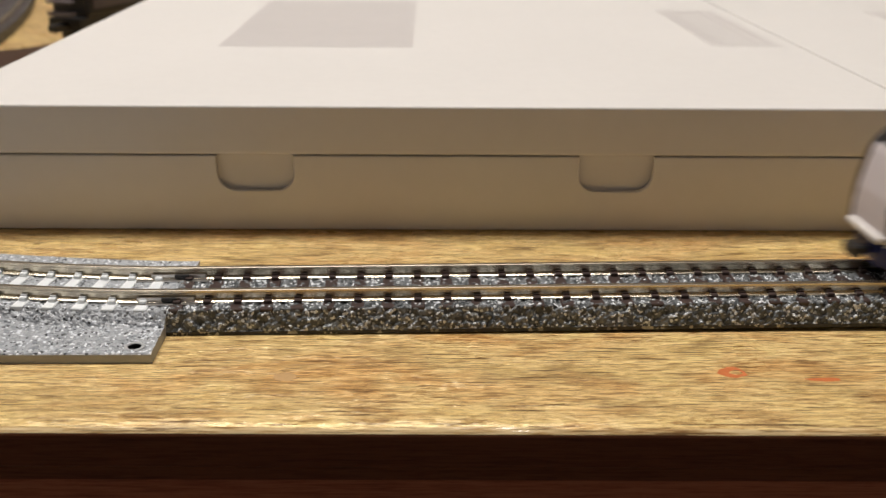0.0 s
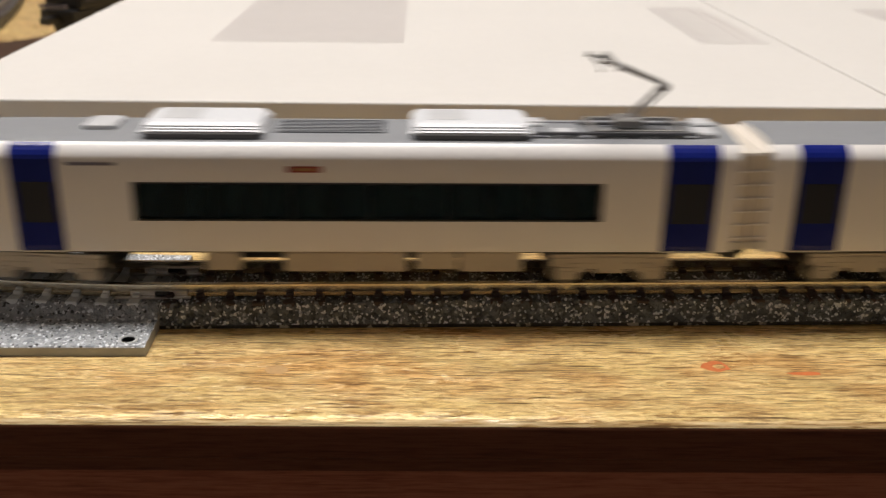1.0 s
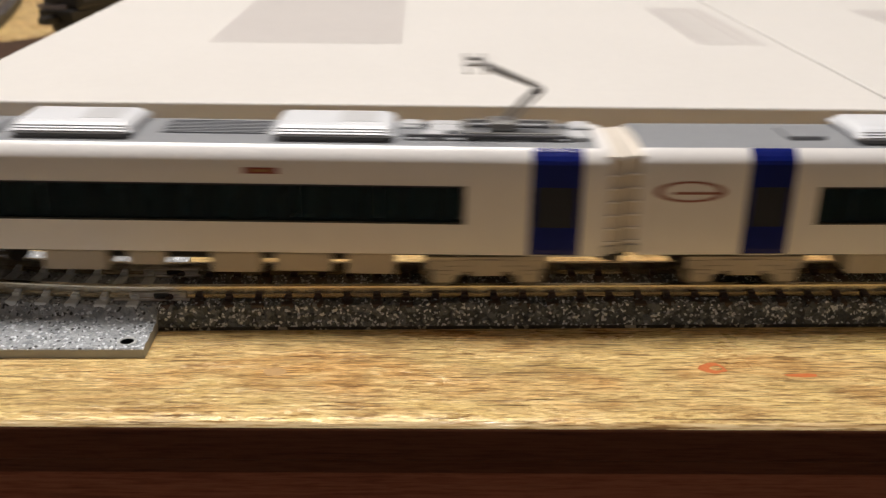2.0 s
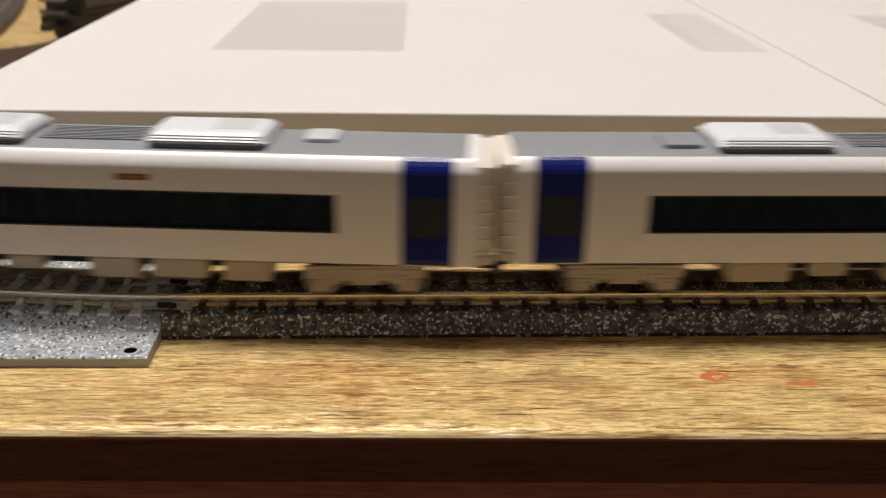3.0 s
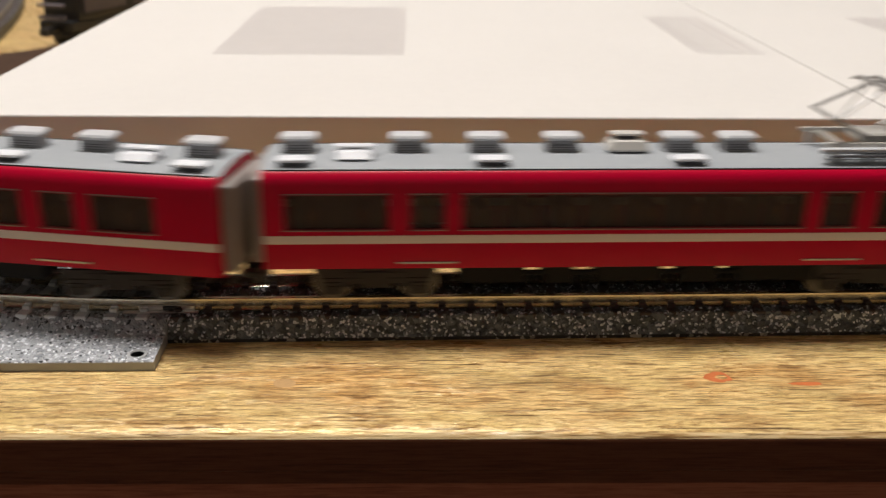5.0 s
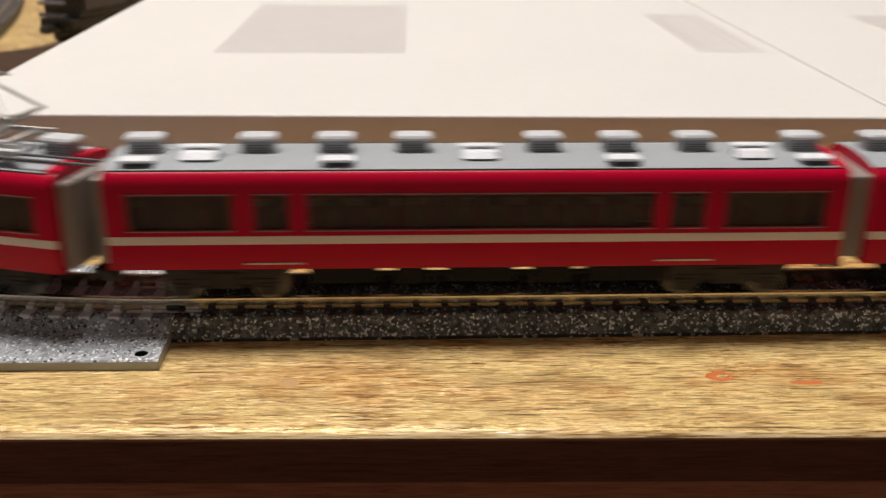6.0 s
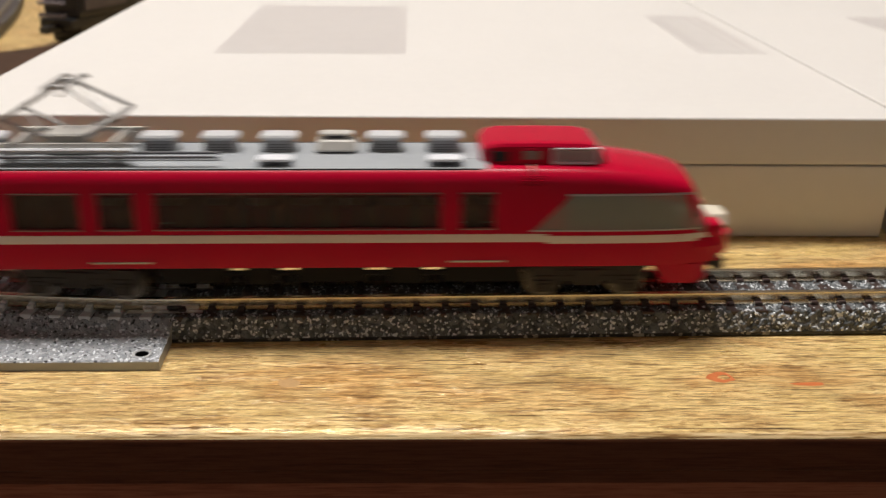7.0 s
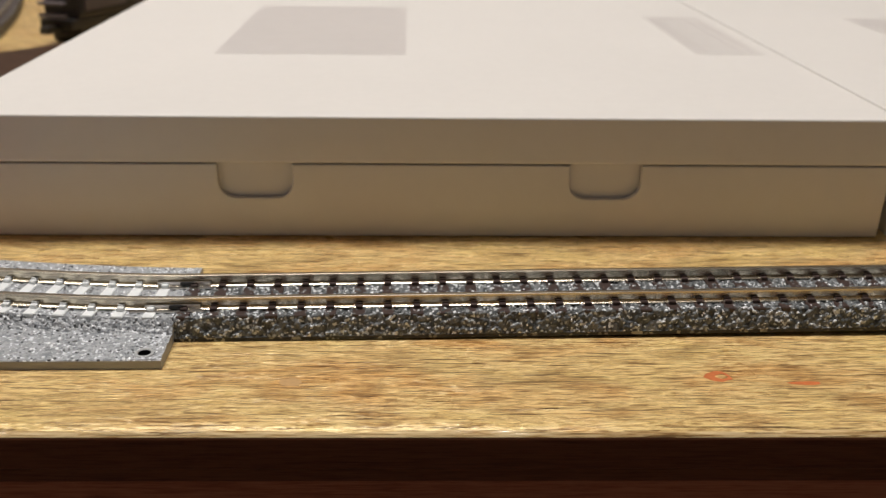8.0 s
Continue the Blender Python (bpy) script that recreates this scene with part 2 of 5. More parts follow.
M_WALL = mat("plaster_wall", (0.44, 0.42, 0.41), 0.9, vary=0.04, scale=20)
M_CEIL = mat("ceiling_paint", (0.55, 0.535, 0.52), 0.9, vary=0.03, scale=20)
M_FLOOR = wood("floor_boards", (0.12, 0.07, 0.04), (0.2, 0.12, 0.07), (0.28, 0.17, 0.1), 0.5, 0.2)
M_WHITE = mat("white_train_paint", (0.90, 0.875, 0.86), 0.28, vary=0.015, scale=300)
M_ROOF = mat("grey_roof_paint", (0.27, 0.28, 0.30), 0.55, vary=0.05, bump=0.1)
M_BLUE = mat("blue_train_paint", (0.012, 0.028, 0.30), 0.25, vary=0.06)
M_AC = mat("silver_white_unit", (0.80, 0.82, 0.86), 0.35, 0.0, vary=0.03)
M_GRILLE = mat("dark_grille", (0.10, 0.10, 0.11), 0.5, vary=0.1)
M_BOGIE = mat("pale_grey_bogie", (0.50, 0.44, 0.35), 0.5, vary=0.1, bump=0.1)
M_BOGIE_DARK = mat("dark_bogie", (0.042, 0.037, 0.033), 0.55, spec=0.2, vary=0.15, bump=0.1)
M_RED = mat("scarlet_train_paint", (0.52, 0.0015, 0.030), 0.27, spec=0.22, vary=0.03, scale=300)
M_STRIPE = mat("ivory_stripe", (0.82, 0.73, 0.68), 0.35, vary=0.03)
M_STEEL = mat("steel_parts", (0.68, 0.66, 0.63), 0.28, 1.0, vary=0.1)
M_PANTO = mat("grey_pantograph", (0.40, 0.39, 0.38), 0.4, 0.4, vary=0.1)
M_GLASS = glass_mat("green_tinted_glass", (0.30, 0.52, 0.54), clear=0.7, body=0.08)
M_GLASS_DARK = glass_mat("smoked_glass", (0.16, 0.16, 0.17), clear=0.3)
M_GLASS_PALE = glass_mat("pale_cab_glass", (0.78, 0.82, 0.78), clear=0.66, body=0.74)
M_SEAT = mat("teal_seats", (0.13, 0.20, 0.21), 0.6, vary=0.2)
M_SEAT_BROWN = mat("brown_seats", (0.26, 0.14, 0.08), 0.6, vary=0.2)
M_INNER = mat("beige_interior", (0.35, 0.31, 0.24), 0.6, vary=0.1)
M_LAMP = mat("headlight_lens", (0.80, 0.74, 0.60), 0.15, vary=0.02)
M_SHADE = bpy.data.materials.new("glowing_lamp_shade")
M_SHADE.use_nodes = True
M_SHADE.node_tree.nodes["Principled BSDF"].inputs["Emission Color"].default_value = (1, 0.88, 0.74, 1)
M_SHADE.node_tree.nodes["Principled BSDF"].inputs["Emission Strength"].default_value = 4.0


# ---- mesh tools; all lengths below in millimetres ----
def part(name, bm, material, parent=None, label="", smooth=False):
    """Links a bmesh as one mesh object under a thing or a part."""
    bmesh.ops.recalc_face_normals(bm, faces=bm.faces)
    bm.transform(Matrix.Scale(MM, 4))
    me = bpy.data.meshes.new(name)
    bm.to_mesh(me)
    bm.free()
    for m in (material if isinstance(material, (list, tuple)) else [material]):
        me.materials.append(m)
    if smooth:
        for p in me.polygons:
            p.use_smooth = True
    ob = new(name, me)
    ob.parent = parent
    if label:
        tagged(ob, label)
    return ob


def share(ob, m):
    """One more object on the same mesh, under the same parent."""
    o = new(ob.name.split(".")[0], ob.data)
    o.parent = ob.parent
    o.matrix_basis = m
    return o


def box(bm, x0, x1, y0, y1, z0, z1, bevel=0.0, seg=2, mi=0):
    r = bmesh.ops.create_cube(bm, size=1.0)
    vs = r["verts"]
    for v in vs:
        v.co = Vector(((x0 + x1) / 2 + v.co.x * (x1 - x0), (y0 + y1) / 2 + v.co.y * (y1 - y0), (z0 + z1) / 2 + v.co.z * (z1 - z0)))
    fs = set(f for v in vs for f in v.link_faces)
    for f in fs:
        f.material_index = mi
    if bevel:
        es = list(set(e for v in vs for e in v.link_edges))
        r = bmesh.ops.bevel(bm, geom=es, offset=bevel, segments=seg, profile=0.6, affect="EDGES")
        for f in r["faces"]:
            f.material_index = mi
    return bm


def boxes(*args):
    bm = bmesh.new()
    for a in args:
        box(bm, *a)
    return bm


def rod(bm, a, b, r, n=8):
    a, b = Vector(a), Vector(b)
    d = b - a
    q = d.to_track_quat("Z", "Y").to_matrix()
    rings = []
    for p in (a, b):
        rings.append([bm.verts.new(p + q @ Vector((r * math.cos(2 * math.pi * i / n), r * math.sin(2 * math.pi * i / n), 0))) for i in range(n)])
    for i in range(n):
        bm.faces.new((rings[0][i], rings[0][(i + 1) % n], rings[1][(i + 1) % n], rings[1][i]))
    bm.faces.new(rings[0])
    bm.faces.new(rings[1])
    return bm


def loft(bm, rings, closed=True, caps=True, pick=None):
    """Skins rings of points; pick(i, j) gives a face's material, or None to leave it open."""
    vr = [[bm.verts.new(p) for p in ring] for ring in rings]
    n = len(vr[0])
    for i in range(len(vr) - 1):
        for j in range(n if closed else n - 1):
            mi = pick(i, j) if pick else 0
            if mi is None:
                continue
            f = bm.faces.new((vr[i][j], vr[i][(j + 1) % n], vr[i + 1][(j + 1) % n], vr[i + 1][j]))
            f.material_index = mi
    if caps:
        bm.faces.new(vr[0])
        bm.faces.new(vr[-1])
    return bm


def thing(name, label, category, group=""):
    return tagged(new(name), label, category, group)


# ---- the plan ----
RAIL_TOP = 6.05
SLOPE = 0.0210
ANG = math.atan(SLOPE)
NEAR_RAIL_Y = 150.9
GAUGE = 9.55
JOINT_U = -38.6
KINK, RADIUS = 0.055, 317.0
ORIGIN = Vector((0, NEAR_RAIL_Y, 0)) + Vector((-math.sin(ANG), math.cos(ANG), 0)) * (GAUGE / 2)


def make_line():
    """Points and headings of the centre line beyond the joint, every millimetre of way."""
    p = ORIGIN + Vector((math.cos(ANG), math.sin(ANG), 0)) * JOINT_U
    table = []
    for i in range(1500):
        turn = KINK * min(1.0, i / 8.0) + i / RADIUS
        h = math.pi + ANG - min(turn, math.pi)
        table.append((p.copy(), h))
        p = p + Vector((math.cos(h), math.sin(h), 0))
    return table


LINE = make_line()


def lift(u, rise):
    """Height of the first two straight sections when they spring up by that slope from the joint."""
    s = max(0.0, u - JOINT_U)
    return rise * s if s <= 280 else rise * max(0.0, 560 - s)


# the unloaded straight stands a little off the table; a train presses it flat
SPRING = [(0.0, 0.0060), (0.4, 0.0055), (1.0, 0.0015), (1.6, 0.0), (2.2, 0.0), (5.8, 0.0), (6.4, 0.0004), (7.0, 0.0025), (7.5, 0.0058), (8.0, 0.0070)]


def spring(t):
    for (a, p), (c, q) in zip(SPRING, SPRING[1:]):
        if t <= c:
            return p + (q - p) * (t - a) / (c - a)
    return SPRING[-1][1]


def on_line(u):
    """The centre line's point at u, and the angle of its +u direction."""
    if u >= JOINT_U:
        return ORIGIN + Vector((math.cos(ANG), math.sin(ANG), 0)) * u, ANG
    s = min(JOINT_U - u, 1498.0)
    i = int(s)
    (p, h), (q, g) = LINE[i], LINE[i + 1]
    k = s - i
    return p.lerp(q, k), h + (g - h) * k - math.pi


def across(u, off, z):
    p, a = on_line(u)
    return p + Vector((-math.sin(a) * off, math.cos(a) * off, z))


# ---- room ----
def room():
    x0, x1, y0, y1, zf, zc = -1500, 2300, -1500, 2100, -720, 1620
    part("floor", boxes((x0, x1, y0, y1, zf - 60, zf)), M_FLOOR)
    part("ceiling", boxes((x0, x1, y0, y1, zc, zc + 60)), M_CEIL)
    part("wall_south", boxes((x0, x1, y0 - 100, y0, zf, zc)), M_WALL)
    part("wall_north", boxes((x0, x1, y1, y1 + 100, zf, zc)), M_WALL)
    part("wall_west", boxes((x0 - 100, x0, y0, y1, zf, zc)), M_WALL)
    part("wall_east", boxes((x1, x1 + 100, y0, y1, zf, zc)), M_WALL)
    for n in ("floor", "ceiling", "wall_south", "wall_north", "wall_west", "wall_east"):
        tagged(bpy.data.objects[n], kind="structure")
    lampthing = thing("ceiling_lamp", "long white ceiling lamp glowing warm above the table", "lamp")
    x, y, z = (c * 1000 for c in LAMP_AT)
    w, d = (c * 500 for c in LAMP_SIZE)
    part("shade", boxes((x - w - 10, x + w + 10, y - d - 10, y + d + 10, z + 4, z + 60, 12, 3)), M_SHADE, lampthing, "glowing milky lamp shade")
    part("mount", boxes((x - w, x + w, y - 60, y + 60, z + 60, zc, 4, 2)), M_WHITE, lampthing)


# ---- table ----
TABLE_Y, TABLE_SKEW = 118.2, -0.0072


def table():
    t = thing("table", "wide varnished oak table with a dark worn front edge", "table")
    bm = bmesh.new()
    prof = [(2.4, 0.0), (1.4, -0.09), (0.75, -0.3), (0.25, -0.62), (0.0, -0.95)]
    rings = []
    for x in (-620, 1480):
        y = TABLE_Y + TABLE_SKEW * x
        rings.append([(x, 1000, 0)] + [(x, y + a, b) for a, b in prof] + [(x, y + 0.1, -1.0), (x, y + 0.1, -8.2), (x, 1000, -8.2)])
    loft(bm, rings)
    part("tabletop", bm, M_TABLE, t)
    # ragged pale strip: wear, plus the edge's highlight put into its colour
    bm = bmesh.new()
    random.seed(5)
    xs = list(range(-620, 1481, 4))
    reach = [0.9 + 0.7 * noise.noise(Vector((x * 0.06, 0, 0))) + 0.5 * noise.noise(Vector((x * 0.3, 3, 0))) for x in xs]
    loft(bm, [[(x, TABLE_Y + TABLE_SKEW * x + a, c) for a, c in ((max(0.3, 0.62 * r), -0.2 - 0.3 * (1.3 - r)), (0.23, -0.60), (-0.03, -0.95), (0.1, -1.0), (1.4, -0.6))] for x, r in zip(xs, reach)])
    part("worn_edge", bm, M_WORN_GLINT, t, "pale worn varnish with the edge highlight painted in")
    bm = bmesh.new()
    loft(bm, [[(x, TABLE_Y + TABLE_SKEW * x + a, b) for a, b in ((-0.05, -1.02), (-0.15, -1.3), (-0.15, -5.9), (0.04, -6.2), (0.04, -8.2), (0.09, -8.2), (0.09, -1.02))] for x in (-620, 1480)])
    part("edge_band", bm, M_EDGE, t, "dark stained edge band")
    bm = bmesh.new()
    loft(bm, [[(x, TABLE_Y + TABLE_SKEW * x + a, b) for a, b in ((0.7, -8.25), (0.5, -8.6), (0.5, -110), (20, -110), (20, -8.25))] for x in (-560, 1420)])
    part("apron", bm, M_DRAWER, t, "reddish brown apron below the top")
    for x in (-540, 1350):
        for y in (150, 930):
            part("leg", boxes((x, x + 50, y, y + 50, -720, -8.2, 3)), M_DRAWER, t)


# ---- boxes behind the track ----
def storage_box(x0, x1, y0, depth, zs, top, notches, label):
    b = thing("storage_box", label, "box", "white storage boxes")
    y1 = y0 + depth
    # tray: a front wall with rounded finger notches, side walls and floor
    bm = bmesh.new()
    box(bm, x0 + 1.3, x1 - 1.3, y0 + 2.1, y1 - 1.3, 0.0, zs - 0.2, 0.3)
    part("tray_body", bm, M_CARD, b)
    bm = bmesh.new()
    outline = [(x0 + 0.5, 0.15), (x0 + 0.5, zs - 0.25)]
    for a, c, zb in notches:
        outline.append((a, zs - 0.25))
        r = 3.6
        for k in range(9):
            w = math.pi + k * math.pi / 16
            outline.append((a + r + r * math.cos(w), zb + r + r * math.sin(w)))
        for k in range(9):
            w = 1.5 * math.pi + k * math.pi / 16
            outline.append((c - r + r * math.cos(w), zb + r + r * math.sin(w)))
        outline.append((c, zs - 0.25))
    outline += [(x1 - 0.5, zs - 0.25), (x1 - 0.5, 0.15)]
    vs = [bm.verts.new((x, y0 + 0.25, z)) for x, z in outline]
    f = bm.faces.new(vs)
    ex = bmesh.ops.extrude_face_region(bm, geom=[f])
    for g in ex["geom"]:
        if isinstance(g, bmesh.types.BMVert):
            g.co.y += 1.1
    rim = [e for e in bm.edges if all(abs(v.co.y - y0 - 0.25) < 1e-4 for v in e.verts)]
    bmesh.ops.bevel(bm, geom=rim, offset=0.28, segments=2, profile=0.5, affect="EDGES")
    for v in bm.verts:
        k = (zs - v.co.z) / zs
        v.co.y += 0.2 + 0.5 * k
        v.co.x += (0.45 * k) * (1 if v.co.x < x0 + 5 else -1 if v.co.x > x1 - 5 else 0)
    part("tray_front", bm, M_CARD, b)
    bm = bmesh.new()
    box(bm, x0, x1, y0, y1, zs, top, 0.7, 4)
    for v in bm.verts:
        k = (top - v.co.z) / (top - zs)
        v.co.y += 0.45 * k * (1 if v.co.y < y0 + 5 else -1 if v.co.y > y1 - 5 else 0)
        v.co.x += 0.3 * k * (1 if v.co.x < x0 + 5 else -1 if v.co.x > x1 - 5 else 0)
    part("lid", bm, M_CARD, b)
    return b


BOX_Y, BOX_SEAM, BOX_TOP = 193.3, 16.1, 26.05


def boxes_behind():
    b = storage_box(-94.7, 100.9, BOX_Y, 300, BOX_SEAM, BOX_TOP, [(-39.2, -24.0, 8.55), (33.1, 48.0, 8.5)], "white card storage box with two finger notches, closed")
    part("label", boxes((-51.2, -1.2, 260.5, 351, BOX_TOP, BOX_TOP + 0.05)), M_LABEL, b, "pale grey printed label")
    part("label", boxes((77.6, 96.2, 265, 334, BOX_TOP, BOX_TOP + 0.05)), M_LABEL_PALE, b, "faint grey printed label")
    for x0, x1, y0, y1 in ((78.4, 82.0, 268, 331), (90.4, 91.3, 268, 331), (93.6, 94.6, 268, 331), (82.3, 90.1, 328, 331)):
        part("label_print", boxes((x0, x1, y0, y1, BOX_TOP + 0.05, BOX_TOP + 0.08)), M_LABEL, b)
    b = storage_box(101.5, 296, BOX_Y + 0.8, 300, BOX_SEAM, BOX_TOP, [(157, 172, 8.5), (229, 244, 8.5)], "white card storage box beside another, closed")
    part("label", boxes((146.5, 196, 262, 334, BOX_TOP + 0.0, BOX_TOP + 0.05)), M_LABEL, b, "pale grey printed label")


# ---- track ----
def rail_mesh(u0, u1, off, step):
    prof = [(-0.34, 0.0), (-0.46, -0.09), (-0.46, -0.45), (-0.18, -0.65), (-0.16, -1.5), (-0.9, -1.88), (-0.9, -2.05), (0.9, -2.05), (0.9, -1.88), (0.16, -1.5), (0.18, -0.65), (0.46, -0.45), (0.46, -0.09), (0.34, 0.0)]
    n = max(1, int(abs(u1 - u0) / step))
    bm = bmesh.new()
    loft(bm, [[across(u0 + (u1 - u0) * i / n, off + a, RAIL_TOP + b) for a, b in prof] for i in range(n + 1)])
    return bm


def bed_mesh(u0, u1, prof, res, rough_from, rough_to, amp, seed, cell=1.1, hole=None):
    """A moulded ballast bed: the section swept along the line, its stones raised by cells."""
    pts = []
    for (a, b), (c, d) in zip(prof, prof[1:]):
        n = max(1, int(math.hypot(c - a, d - b) / res)) if res else 1
        pts += [(a + (c - a) * k / n, b + (d - b) * k / n) for k in range(n)]
    pts.append(prof[-1])
    n = max(1, int(abs(u1 - u0) / (res or 5)))
    verts, faces = [], []
    for i in range(n + 1):
        u = u0 + (u1 - u0) * i / n
        p, ang = on_line(u)
        for off, z in pts:
            q = p + Vector((-math.sin(ang) * off, math.cos(ang) * off, z))
            if u < JOINT_U and off < -9.9 and res:
                straight = ORIGIN + Vector((math.cos(ANG), math.sin(ANG), 0)) * u
                q.y -= (p.y - straight.y) * min(1.0, (-off - 9.9) / 8.0) * 0.9
            if res and rough_from < z and rough_to(off):
                dist = noise.voronoi(Vector((u * cell + seed, off * cell, z * cell)))[0]
                lift = amp * (0.5 - min(0.95, dist[0]) ** 1.4) * 2 + 0.12 * amp * noise.noise(Vector((u * 4, off * 4, z * 4)))
                q.z += lift
                q += Vector((-math.sin(ang), math.cos(ang), 0)) * (lift * (0.6 if off > 0 else -0.6) * (1 if abs(off) > 8 else 0.2))
            verts.append(q * MM)
    m = len(pts)
    slots = []
    for i in range(n):
        for j in range(m - 1):
            u = u0 + (u1 - u0) * (i + 0.5) / n
            off = (pts[j][0] + pts[j + 1][0]) / 2
            if hole and pts[j][1] > 1.0 and math.hypot(u - hole[0], off - hole[1]) < 1.2:
                continue
            faces.append((i * m + j, i * m + j + 1, (i + 1) * m + j + 1, (i + 1) * m + j))
            slots.append(j)
    faces.append(tuple(range(m)))
    faces.append(tuple((n) * m + j for j in reversed(range(m))))
    for i in range(n):
        faces.append((i * m, (i + 1) * m, (i + 1) * m + m - 1, i * m + m - 1))
    me = bpy.data.meshes.new("ballast_bed")
    me.from_pydata([tuple(v) for v in verts], [], faces)
    plain = [1 if max(pts[j][1], pts[j + 1][1]) <= rough_from + 0.01 else 0 for j in range(m - 1)]
    me.polygons.foreach_set("material_index", [plain[j] for j in slots] + [1] * (2 + n))
    return me


def tie_bm(half, top, width, chamfer):
    """One sleeper with its four rail clips."""
    bm = bmesh.new()
    box(bm, -width / 2, width / 2, -half, half, top - 1.0, top, chamfer, 1)
    for y in (-GAUGE / 2, GAUGE / 2):
        for s in (-1, 1):
            box(bm, -0.62, 0.62, min(y + s * 0.55, y + s * 1.55), max(y + s * 0.55, y + s * 1.55), top - 0.1, top + 0.62, 0.12, 1)
            box(bm, -0.5, 0.5, min(y + s * 0.22, y + s * 0.8), max(y + s * 0.22, y + s * 0.8), top + 0.35, top + 0.85)
    return bm


def place(u, z=0.0, off=0.0):
    p, a = on_line(u)
    q = across(u, off, z)
    return Matrix.LocRotScale(q * MM, Euler((0, 0, a)), None)


def track_piece(u0, u1, wide, detailed, label):
    t = thing("track_section", label, "track", "track sections")
    zt = RAIL_TOP - 2.05
    if wide:
        prof = [(-18.5, 0.0), (-18.5, 1.45), (-18.3, 1.65), (-9.9, 1.8), (-8.6, 3.1), (-8.0, 3.75), (8.0, 3.75), (8.6, 3.1), (9.9, 1.8), (18.3, 1.65), (18.5, 1.45), (18.5, 0.0)]
        me = bed_mesh(u0, u1, prof, 0.3 if detailed else 0, 1.46, lambda o: abs(o) < 18.0, 0.26, 3.0, 1.2, (JOINT_U - 2.6, -16.3))
        rail_step = 4
    else:
        prof = [(-9.25, 0.0), (-9.25, 0.6), (-9.1, 0.7), (-8.6, 2.3), (-8.0, 3.8), (8.0, 3.8), (8.6, 2.3), (9.1, 0.7), (9.25, 0.6), (9.25, 0.0)]
        me = bed_mesh(u0, u1, prof, 0.25 if detailed else 0, 0.61, lambda o: True, 0.46, 0.0, 1.05)
        rail_step = 12
    me.materials.append(M_BALLAST2 if wide else M_BALLAST)
    me.materials.append(M_BED if wide else M_BED_DARK)
    bed = new("ballast_bed", me)
    bed.parent = t
    for off in (-GAUGE / 2, GAUGE / 2):
        part("rail", rail_mesh(u0 + 0.25, u1 - 0.25, off, rail_step), M_RAIL, t)
    pitch = 4.76 if wide else 4.815
    us = []
    u = (JOINT_U - 3.9) if wide else -37.25
    while (u > min(u0, u1) + 1) if wide else (u < max(u0, u1) - 1):
        if min(u0, u1) + 1 < u < max(u0, u1) - 0.9:
            us.append(u)
        u += -pitch if wide else pitch
    first = None
    for u in us:
        if first is None:
            first = part("sleeper", tie_bm(8.2 if wide else 8.1, zt + (0.02 if wide else 0.0), 2.0 if wide else 2.15, 0.15), M_PC if wide else M_TIE, t)
            first.matrix_basis = place(u)
        else:
            share(first, place(u))
    return t


def joiner(u, off, parent):
    """A sheet-metal rail joiner with its dark plastic pocket."""
    bm = boxes((-7.0, 5.2, -1.6, 1.6, RAIL_TOP - 2.2, RAIL_TOP - 1.86, 0.1, 1), (-4.6, 4.6, -0.75, -0.2, RAIL_TOP - 1.9, RAIL_TOP - 1.1, 0.1, 1), (-4.6, 4.6, 0.2, 0.75, RAIL_TOP - 1.9, RAIL_TOP - 1.1, 0.1, 1))
    j = part("rail_joiner", bm, M_STEEL, parent, "shiny sheet metal rail joiner")
    j.matrix_basis = place(u, 0, off)
    k = part("joiner_pocket", boxes((-0.6, 1.8, -1.1, -0.7, RAIL_TOP - 1.75, RAIL_TOP - 1.05, 0.1, 1)), M_BLACK, parent)
    k.matrix_basis = place(u, 0, off)


STRAIGHT = {}


def tracks():
    a = STRAIGHT[0] = track_piece(JOINT_U, JOINT_U + 280, False, True, "straight model track with brown ties on speckled ballast")
    for off in (-GAUGE / 2, GAUGE / 2):
        joiner(JOINT_U - 0.5, off, a)
    for k in range(1, 5):
        STRAIGHT[k] = track_piece(JOINT_U + 280 * k, JOINT_U + 280 * (k + 1), False, k < 1, "straight model track with brown ties on speckled ballast")
    arc = RADIUS * math.pi / 4
    b = track_piece(JOINT_U, JOINT_U - 70, True, True, "curved model track with pale concrete ties on a wide grey bed")
    u = JOINT_U - 70
    while u > -1250:
        track_piece(u, u - arc, True, False, "curved model track with pale concrete ties on a wide grey bed")
        u -= arc
    # collar of the screw hole through the wide bed
    bm = bmesh.new()
    rings = []
    for r, z in ((1.56, 1.62), (1.46, 1.78), (1.12, 1.82), (1.0, 1.68), (0.98, 0.1)):
        rings.append([(r * math.cos(k * math.pi / 16), r * math.sin(k * math.pi / 16), z) for k in range(32)])
    loft(bm, rings, caps=False)
    # black floor and lower wall stand in for the shade inside the hole
    bm.faces.new([bm.verts.new((1.2 * math.cos(k * math.pi / 16), 1.2 * math.sin(k * math.pi / 16), 0.3)) for k in range(32)]).material_index = 1
    for f in bm.faces:
        if f.calc_center_median().z < 1.2:
            f.material_index = 1
    h = part("screw_hole", bm, [M_BED, M_BLACK], b, "round screw hole, its inner shade painted black")
    h.matrix_basis = place(JOINT_U - 2.6, 0, -16.3)


